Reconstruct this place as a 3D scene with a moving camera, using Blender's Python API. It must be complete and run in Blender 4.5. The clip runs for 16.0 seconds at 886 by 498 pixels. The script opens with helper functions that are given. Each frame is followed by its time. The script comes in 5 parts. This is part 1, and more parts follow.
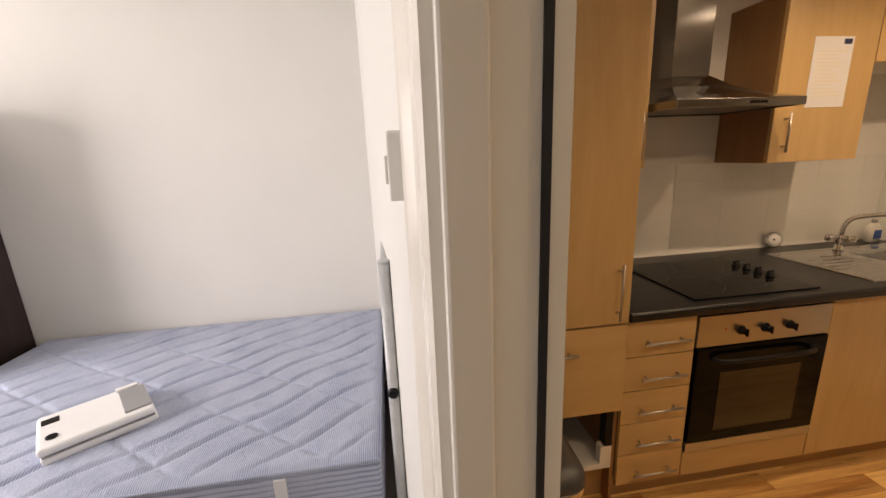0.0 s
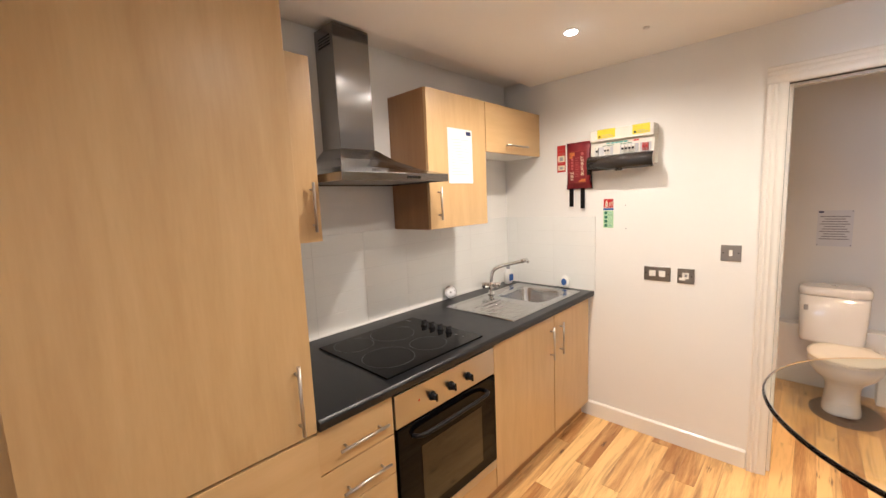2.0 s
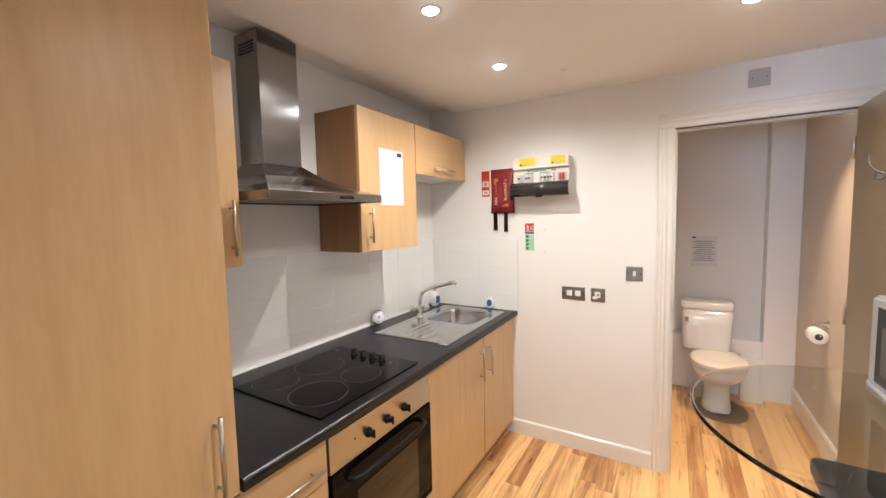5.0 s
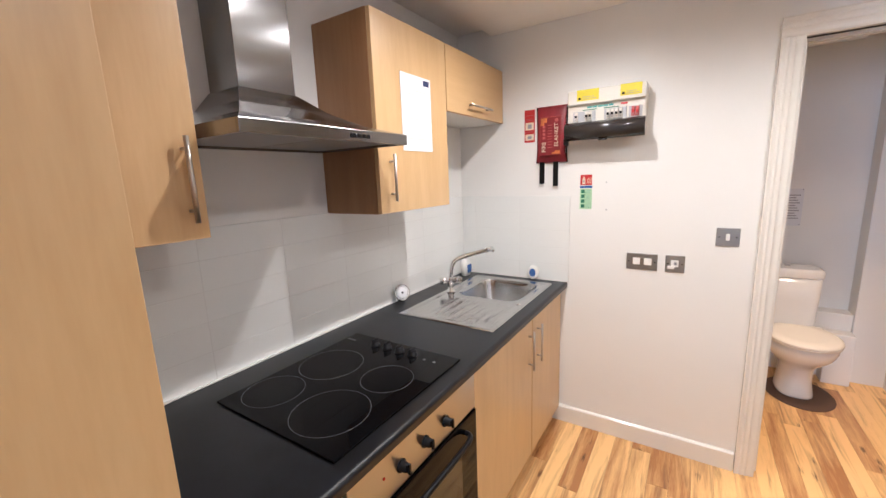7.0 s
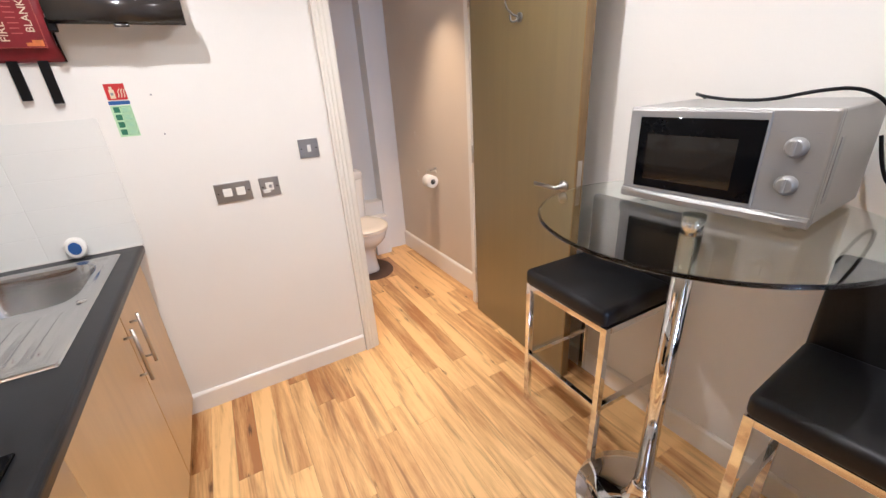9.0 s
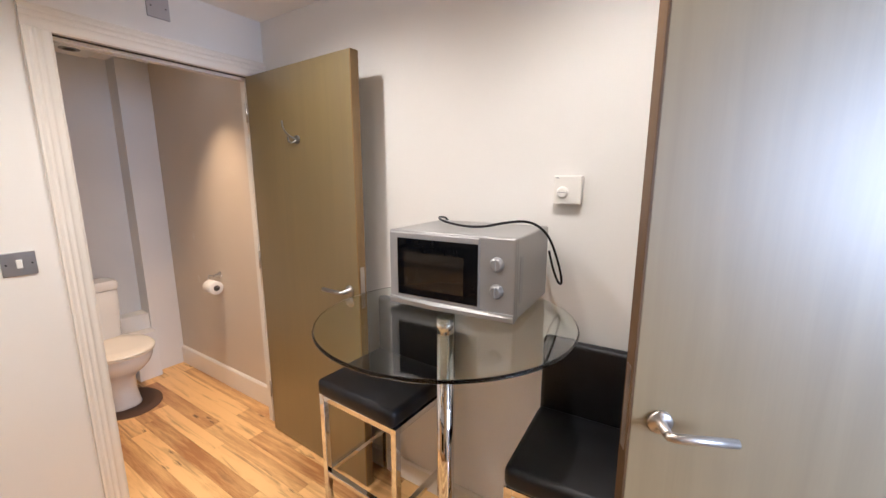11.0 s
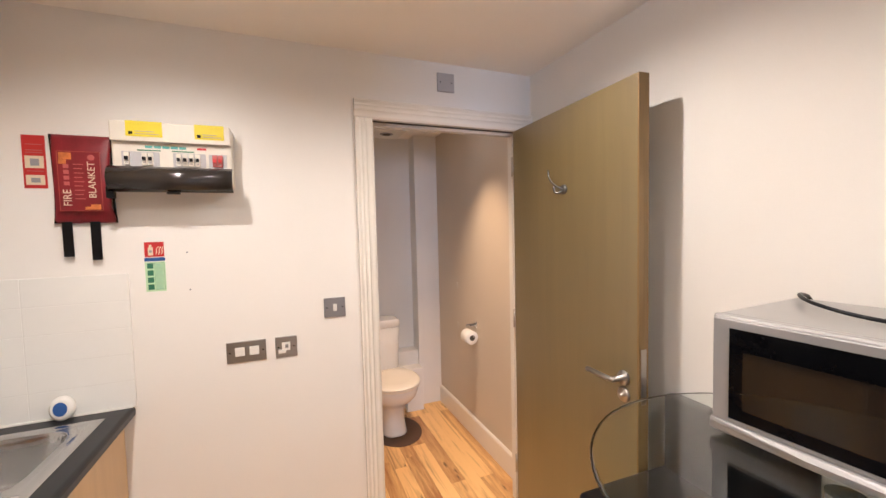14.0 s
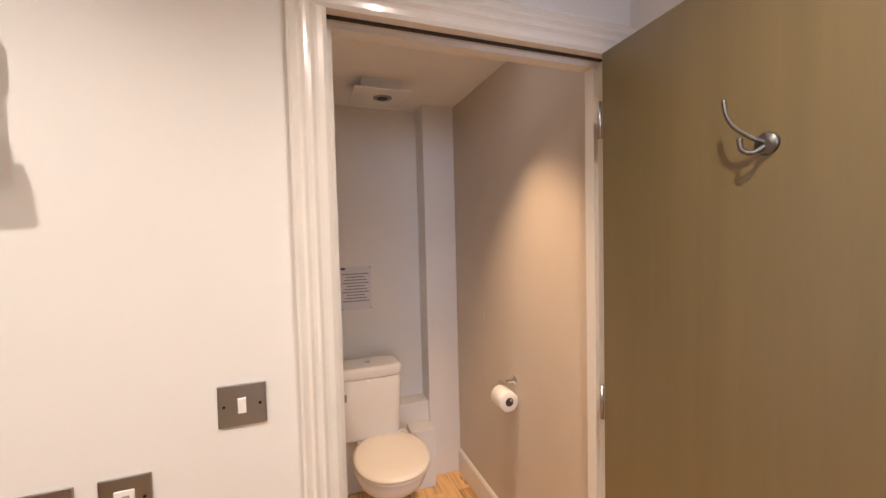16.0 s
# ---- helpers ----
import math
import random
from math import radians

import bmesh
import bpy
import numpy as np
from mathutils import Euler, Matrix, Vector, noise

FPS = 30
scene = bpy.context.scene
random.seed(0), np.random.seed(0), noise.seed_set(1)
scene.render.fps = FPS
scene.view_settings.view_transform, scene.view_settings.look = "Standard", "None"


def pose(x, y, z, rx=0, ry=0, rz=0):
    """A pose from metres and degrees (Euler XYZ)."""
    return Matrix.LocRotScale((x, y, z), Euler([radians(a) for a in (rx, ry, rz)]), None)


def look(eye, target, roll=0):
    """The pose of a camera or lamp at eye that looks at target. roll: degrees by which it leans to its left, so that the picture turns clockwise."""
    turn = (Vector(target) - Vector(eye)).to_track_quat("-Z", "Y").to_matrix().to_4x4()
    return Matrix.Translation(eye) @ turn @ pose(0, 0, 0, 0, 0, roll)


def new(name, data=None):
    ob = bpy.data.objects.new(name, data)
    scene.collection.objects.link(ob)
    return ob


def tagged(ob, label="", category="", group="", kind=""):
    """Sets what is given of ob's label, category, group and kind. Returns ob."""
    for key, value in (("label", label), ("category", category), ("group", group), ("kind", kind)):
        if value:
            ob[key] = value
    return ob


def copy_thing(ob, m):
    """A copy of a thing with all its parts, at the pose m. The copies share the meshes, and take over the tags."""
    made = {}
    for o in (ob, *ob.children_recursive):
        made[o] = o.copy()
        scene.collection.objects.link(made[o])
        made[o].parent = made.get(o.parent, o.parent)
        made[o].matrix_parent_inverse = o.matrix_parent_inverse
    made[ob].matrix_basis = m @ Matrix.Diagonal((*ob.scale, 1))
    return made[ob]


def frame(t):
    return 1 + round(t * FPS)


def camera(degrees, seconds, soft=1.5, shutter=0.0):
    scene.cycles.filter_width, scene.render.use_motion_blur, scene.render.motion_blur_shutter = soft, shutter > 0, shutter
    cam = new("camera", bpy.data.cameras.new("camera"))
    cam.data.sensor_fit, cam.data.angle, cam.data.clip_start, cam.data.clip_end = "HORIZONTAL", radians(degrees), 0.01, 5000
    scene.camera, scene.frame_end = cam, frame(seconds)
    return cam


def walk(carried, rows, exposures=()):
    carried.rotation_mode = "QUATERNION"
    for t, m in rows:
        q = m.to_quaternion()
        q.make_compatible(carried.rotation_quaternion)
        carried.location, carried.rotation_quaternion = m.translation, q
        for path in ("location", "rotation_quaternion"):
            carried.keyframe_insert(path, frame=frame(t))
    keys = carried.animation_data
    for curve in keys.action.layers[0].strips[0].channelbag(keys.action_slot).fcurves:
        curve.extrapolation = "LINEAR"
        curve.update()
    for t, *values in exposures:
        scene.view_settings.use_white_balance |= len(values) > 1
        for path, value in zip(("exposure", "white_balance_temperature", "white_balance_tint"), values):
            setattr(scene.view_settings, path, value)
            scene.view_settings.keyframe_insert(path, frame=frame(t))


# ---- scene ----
cam = camera(97.7, 16.0)
PATH = [
    (0, (0.494, 0.795, 1.516), (0.758, 2.721, 1.047), -2.5),
    (0.5, (0.557, 0.826, 1.532), (1.218, 2.67, 1.126), -2.4),
    (1, (0.635, 0.845, 1.554), (1.623, 2.549, 1.207), -2.5),
    (1.5, (0.733, 0.894, 1.561), (1.979, 2.432, 1.272), -2.7),
    (2, (0.84, 0.969, 1.563), (2.273, 2.343, 1.319), -2.5),
    (2.5, (0.901, 1.014, 1.557), (2.515, 2.178, 1.357), -2.4),
    (3, (0.848, 1.044, 1.572), (2.606, 1.977, 1.376), -2.1),
    (3.5, (0.775, 1.053, 1.571), (2.607, 1.832, 1.382), -1.9),
    (4, (0.73, 1.061, 1.573), (2.584, 1.789, 1.396), -1.4),
    (4.5, (0.739, 1.067, 1.578), (2.55, 1.9, 1.413), -1.2),
    (5, (0.815, 1.077, 1.579), (2.526, 2.1, 1.422), -1.3),
    (5.2, (0.853, 1.082, 1.575), (2.51, 2.191, 1.422), -1.4),
    (7.3, (1.247, 1.514, 1.529), (2.918, 2.521, 1.089), -2.3),
    (7.5, (1.313, 1.562, 1.504), (3.01, 2.483, 0.983), -2.4),
    (8, (1.46, 1.644, 1.461), (3.214, 2.304, 0.763), -2.3),
    (8.5, (1.526, 1.67, 1.442), (3.36, 1.687, 0.645), -3.2),
    (9, (1.457, 1.661, 1.447), (3.077, 0.776, 0.677), -3.7),
    (9.5, (1.388, 1.621, 1.462), (2.671, 0.261, 0.751), -3.0),
    (10, (1.357, 1.601, 1.477), (2.445, 0.045, 0.85), -2.1),
    (10.2, (1.351, 1.598, 1.487), (2.4, -0.003, 0.906), -1.8),
    (12.3, (1.374, 1.607, 1.584), (2.598, 0.027, 1.504), -0.4),
    (12.5, (1.384, 1.594, 1.588), (2.68, 0.074, 1.503), -0.5),
    (13, (1.441, 1.541, 1.587), (2.948, 0.229, 1.492), -0.8),
    (13.5, (1.506, 1.487, 1.572), (3.227, 0.472, 1.475), -1.0),
    (14, (1.645, 1.47, 1.556), (3.496, 0.721, 1.451), -1.4),
    (14.5, (1.865, 1.485, 1.568), (3.799, 0.991, 1.452), -1.9),
    (15, (2.086, 1.438, 1.555), (4.058, 1.13, 1.425), -2.0),
    (15.5, (2.323, 1.289, 1.571), (4.296, 0.973, 1.47), -1.6),
    (16, (2.528, 1.149, 1.566), (4.406, 0.468, 1.483), -1.4),
]
EXPOSURES = [(0.0, -1.28, 7900, 18), (0.5, -0.92, 8000, 25), (1.0, -0.54, 8000, 24), (1.5, -0.24, 6600, 17), (2.0, 0.0, 5450, 12), (4.0, -0.04, 5080, 11), (5.2, -0.04, 5080, 11),
             (7.5, -0.04, 4850, 13), (8.5, -0.03, 4850, 13), (10.0, -0.18, 4850, 12), (12.5, -0.22, 5350, 15), (14.5, -0.15, 5350, 16), (16.0, -0.27, 5500, 17)]
walk(cam, [(t, look(eye, target, roll)) for t, eye, target, roll in PATH], EXPOSURES)

# ---- world, sun and lamps ----
XE, YR, YB, ZC = 3.43, 0.22, 2.735, 2.36      # end wall, table wall, cooking wall, ceiling
WCX, BEDY, BEDX = 5.00, 3.27, -2.80           # far walls of the toilet and the bedroom

world = bpy.data.worlds.new("world")
scene.world = world
world.use_nodes = True
sky = world.node_tree.nodes.new("ShaderNodeTexSky")
sky.sky_type, sky.sun_disc, sky.sun_elevation, sky.sun_rotation = "NISHITA", False, radians(35), radians(200)
background = world.node_tree.nodes["Background"]
background.inputs["Strength"].default_value = 0.12
world.node_tree.links.new(sky.outputs["Color"], background.inputs["Color"])

sun_data = bpy.data.lights.new("sun", "SUN")
sun_data.energy, sun_data.angle, sun_data.color = 2.0, radians(0.5), (1.0, 0.95, 0.88)
sun = new("sun", sun_data)
sun.matrix_world = look((8, -6, 6), (0, 0, 0))

WARM = (1.0, 0.80, 0.57)
DOWNLIGHTS = [(2.105, 1.878), (2.755, 1.872), (2.681, 0.844), (1.57, 0.840)]


def spot(name, x, y, z, watts, degrees=161, blend=0.88, color=WARM, radius=0.012):
    data = bpy.data.lights.new(name, "SPOT")
    data.energy, data.spot_size, data.spot_blend, data.color, data.shadow_soft_size = watts, radians(degrees), blend, color, radius
    ob = new(name, data)
    ob.matrix_world = look((x, y, z), (x, y, z - 1))
    return ob


for lx, ly in DOWNLIGHTS:
    spot("downlight_beam", lx, ly, ZC - 0.016, 64)
spot("downlight_beam", 3.88, 0.56, ZC - 0.016, 110, 74, 0.85, (1.0, 0.62, 0.31))

day = bpy.data.lights.new("window_daylight", "AREA")
day.shape, day.size, day.size_y, day.energy, day.color = "RECTANGLE", 1.2, 1.2, 208, (0.86, 0.91, 1.0)
window_daylight = new("window_daylight", day)
window_daylight.matrix_world = look((BEDX + 0.03, 1.78, 1.52), (0.0, 1.78, 1.4))


# ---- materials ----
def nodes_of(name):
    m = bpy.data.materials.new(name)
    m.use_nodes = True
    return m, m.node_tree.nodes, m.node_tree.links, m.node_tree.nodes["Principled BSDF"]


def surface(name, col, rough=0.5, metal=0.0, vary=0.06, scale=6.0, fine=180.0, bump=0.02, spec=0.5, coat=0.0, stretch=(1, 1, 1), rough_vary=0.08):
    """A surface with broad and fine variation of its colour, gloss and relief."""
    m, n, l, p = nodes_of(name)
    tc = n.new("ShaderNodeTexCoord")
    mp = n.new("ShaderNodeMapping")
    mp.inputs["Scale"].default_value = stretch
    l.new(tc.outputs["Object"], mp.inputs["Vector"])
    big, small = n.new("ShaderNodeTexNoise"), n.new("ShaderNodeTexNoise")
    big.inputs["Scale"].default_value, big.inputs["Detail"].default_value = scale, 4
    small.inputs["Scale"].default_value, small.inputs["Detail"].default_value = fine, 3
    l.new(mp.outputs[0], big.inputs["Vector"]), l.new(mp.outputs[0], small.inputs["Vector"])
    mix = n.new("ShaderNodeMath")
    mix.operation = "MULTIPLY_ADD"
    mix.inputs[1].default_value = 0.35
    l.new(small.outputs["Fac"], mix.inputs[0]), l.new(big.outputs["Fac"], mix.inputs[2])
    ramp = n.new("ShaderNodeValToRGB")
    ramp.color_ramp.elements[0].position, ramp.color_ramp.elements[1].position = 0.42, 0.92
    ramp.color_ramp.elements[0].color = tuple(c * (1 - vary) for c in col) + (1,)
    ramp.color_ramp.elements[1].color = tuple(min(1, c * (1 + vary)) for c in col) + (1,)
    l.new(mix.outputs[0], ramp.inputs[0]), l.new(ramp.outputs[0], p.inputs["Base Color"])
    rr = n.new("ShaderNodeMapRange")
    rr.inputs["To Min"].default_value, rr.inputs["To Max"].default_value = max(0.0, rough - rough_vary), min(1.0, rough + rough_vary)
    l.new(big.outputs["Fac"], rr.inputs["Value"]), l.new(rr.outputs[0], p.inputs["Roughness"])
    p.inputs["Metallic"].default_value, p.inputs["Specular IOR Level"].default_value, p.inputs["Coat Weight"].default_value = metal, spec, coat
    p.inputs["Coat Roughness"].default_value = 0.08
    if bump:
        b = n.new("ShaderNodeBump")
        b.inputs["Strength"].default_value, b.inputs["Distance"].default_value = bump, 0.002
        l.new(mix.outputs[0], b.inputs["Height"]), l.new(b.outputs[0], p.inputs["Normal"])
    return m


def wood(name, dark, pale, stretch, rough=0.4, scale=3.0, streaks=0.0, streak=(0.1, 0.05, 0.02), by_piece=0.0, bump=0.03, coat=0.0, low=0.3, high=0.72, knots=0.0, coat_rough=0.22, coat_ior=1.5, grit=0.3):
    """Wood grain drawn out along one axis; by_piece shifts tone and figure from piece to piece."""
    m, n, l, p = nodes_of(name)
    tc, info, mp = n.new("ShaderNodeTexCoord"), n.new("ShaderNodeObjectInfo"), n.new("ShaderNodeMapping")
    mp.inputs["Scale"].default_value = stretch
    l.new(tc.outputs["Object"], mp.inputs["Vector"])
    vec = mp.outputs[0]
    if by_piece:
        off = n.new("ShaderNodeVectorMath")
        off.operation = "SCALE"
        off.inputs[0].default_value = (37.0, 53.0, 71.0)
        l.new(info.outputs["Random"], off.inputs["Scale"])
        add = n.new("ShaderNodeVectorMath")
        l.new(mp.outputs[0], add.inputs[0]), l.new(off.outputs[0], add.inputs[1])
        vec = add.outputs[0]
    grain, fine = n.new("ShaderNodeTexNoise"), n.new("ShaderNodeTexNoise")
    grain.inputs["Scale"].default_value, grain.inputs["Detail"].default_value, grain.inputs["Distortion"].default_value = scale, 5, 0.6
    fine.inputs["Scale"].default_value, fine.inputs["Detail"].default_value = scale * 9, 4
    l.new(vec, grain.inputs["Vector"]), l.new(vec, fine.inputs["Vector"])
    mix = n.new("ShaderNodeMath")
    mix.operation = "MULTIPLY_ADD"
    mix.inputs[1].default_value = grit
    l.new(fine.outputs["Fac"], mix.inputs[0]), l.new(grain.outputs["Fac"], mix.inputs[2])
    tone = mix.outputs[0]
    if by_piece:
        shift = n.new("ShaderNodeMath")
        shift.operation = "MULTIPLY_ADD"
        shift.inputs[1].default_value = by_piece
        l.new(info.outputs["Random"], shift.inputs[0]), l.new(mix.outputs[0], shift.inputs[2])
        sub = n.new("ShaderNodeMath")
        sub.operation = "SUBTRACT"
        sub.inputs[1].default_value = by_piece / 2
        l.new(shift.outputs[0], sub.inputs[0])
        tone = sub.outputs[0]
    ramp = n.new("ShaderNodeValToRGB")
    e = ramp.color_ramp.elements
    e[0].position, e[1].position = low + 0.15, high + 0.15
    e[0].color, e[1].color = (*dark, 1), (*pale, 1)
    l.new(tone, ramp.inputs[0])
    out = ramp.outputs[0]
    if streaks:
        band = n.new("ShaderNodeTexNoise")
        band.inputs["Scale"].default_value, band.inputs["Detail"].default_value, band.inputs["Distortion"].default_value = scale * 0.8, 6, 1.2
        shifted = n.new("ShaderNodeVectorMath")
        shifted.inputs[1].default_value = (11.3, 4.7, 2.9)
        l.new(vec, shifted.inputs[0]), l.new(shifted.outputs[0], band.inputs["Vector"])
        cut = n.new("ShaderNodeMapRange")
        cut.inputs["From Min"].default_value, cut.inputs["From Max"].default_value, cut.inputs["To Max"].default_value = 0.56, 0.70, streaks
        l.new(band.outputs["Fac"], cut.inputs["Value"])
        blend = n.new("ShaderNodeMix")
        blend.data_type = "RGBA"
        l.new(cut.outputs[0], blend.inputs[0]), l.new(out, blend.inputs[6])
        blend.inputs[7].default_value = (*streak, 1)
        out = blend.outputs[2]
    if knots:
        squash, cells, warp = n.new("ShaderNodeMapping"), n.new("ShaderNodeTexVoronoi"), n.new("ShaderNodeMapRange")
        squash.inputs["Scale"].default_value = (4.4, 1.05, 0.0)
        cells.inputs["Scale"].default_value = 1.0
        warp.inputs["From Min"].default_value, warp.inputs["From Max"].default_value = 0.17, 0.05
        warp.inputs["To Max"].default_value = knots
        l.new(vec, squash.inputs["Vector"]), l.new(squash.outputs[0], cells.inputs["Vector"])
        ragged = n.new("ShaderNodeMath")
        ragged.operation = "MULTIPLY_ADD"
        ragged.inputs[1].default_value = 0.42
        less = n.new("ShaderNodeMath")
        less.operation = "SUBTRACT"
        less.inputs[1].default_value = 0.18
        l.new(fine.outputs["Fac"], ragged.inputs[0]), l.new(cells.outputs["Distance"], ragged.inputs[2])
        l.new(ragged.outputs[0], less.inputs[0]), l.new(less.outputs[0], warp.inputs["Value"])
        dark_knot = n.new("ShaderNodeMix")
        dark_knot.data_type = "RGBA"
        l.new(warp.outputs[0], dark_knot.inputs[0]), l.new(out, dark_knot.inputs[6])
        dark_knot.inputs[7].default_value = (0.07, 0.026, 0.010, 1)
        out = dark_knot.outputs[2]
    l.new(out, p.inputs["Base Color"])
    rr = n.new("ShaderNodeMapRange")
    rr.inputs["To Min"].default_value, rr.inputs["To Max"].default_value = rough - 0.07, rough + 0.1
    l.new(mix.outputs[0], rr.inputs["Value"]), l.new(rr.outputs[0], p.inputs["Roughness"])
    p.inputs["Coat Weight"].default_value, p.inputs["Coat Roughness"].default_value = coat, coat_rough
    p.inputs["Coat IOR"].default_value = coat_ior
    b = n.new("ShaderNodeBump")
    b.inputs["Strength"].default_value, b.inputs["Distance"].default_value = bump, 0.002
    l.new(mix.outputs[0], b.inputs["Height"]), l.new(b.outputs[0], p.inputs["Normal"])
    return m


def clear_glass(name, tint, rough=0.0):
    m, n, l, p = nodes_of(name)
    p.inputs["Base Color"].default_value, p.inputs["Roughness"].default_value = (*tint, 1), rough
    p.inputs["Transmission Weight"].default_value, p.inputs["IOR"].default_value = 1.0, 1.48
    return m


def glowing(name, col, strength):
    m, n, l, p = nodes_of(name)
    p.inputs["Emission Color"].default_value, p.inputs["Emission Strength"].default_value = (*col, 1), strength
    return m


def striped_ticking(name, axis="X", scale=44.0, deep=0.65):
    """Blue mattress ticking: fine pale stripes with a mottled print."""
    m, n, l, p = nodes_of(name)
    tc = n.new("ShaderNodeTexCoord")
    wave, mott = n.new("ShaderNodeTexWave"), n.new("ShaderNodeTexNoise")
    wave.bands_direction = axis
    wave.inputs["Scale"].default_value, wave.inputs["Distortion"].default_value = scale, 1.2
    mott.inputs["Scale"].default_value, mott.inputs["Detail"].default_value = 7.0, 5
    l.new(tc.outputs["Object"], wave.inputs["Vector"]), l.new(tc.outputs["Object"], mott.inputs["Vector"])
    ramp = n.new("ShaderNodeValToRGB")
    ramp.color_ramp.elements[0].color, ramp.color_ramp.elements[1].color = (0.145, 0.185, 0.32, 1), (0.43, 0.475, 0.60, 1)
    ramp.color_ramp.elements[0].position, ramp.color_ramp.elements[1].position = 0.25, 1.0
    add = n.new("ShaderNodeMath")
    add.operation = "MULTIPLY_ADD"
    add.inputs[1].default_value = deep
    l.new(wave.outputs["Fac"], add.inputs[0]), l.new(mott.outputs["Fac"], add.inputs[2])
    l.new(add.outputs[0], ramp.inputs[0]), l.new(ramp.outputs[0], p.inputs["Base Color"])
    p.inputs["Roughness"].default_value = 0.6
    crease, b = n.new("ShaderNodeTexNoise"), n.new("ShaderNodeBump")
    crease.inputs["Scale"].default_value, crease.inputs["Detail"].default_value, crease.inputs["Distortion"].default_value = 16.0, 4, 1.5
    b.inputs["Strength"].default_value, b.inputs["Distance"].default_value = 0.5, 0.012
    l.new(tc.outputs["Object"], crease.inputs["Vector"]), l.new(crease.outputs["Fac"], b.inputs["Height"]), l.new(b.outputs[0], p.inputs["Normal"])
    p.inputs["Sheen Weight"].default_value = 0.25
    return m


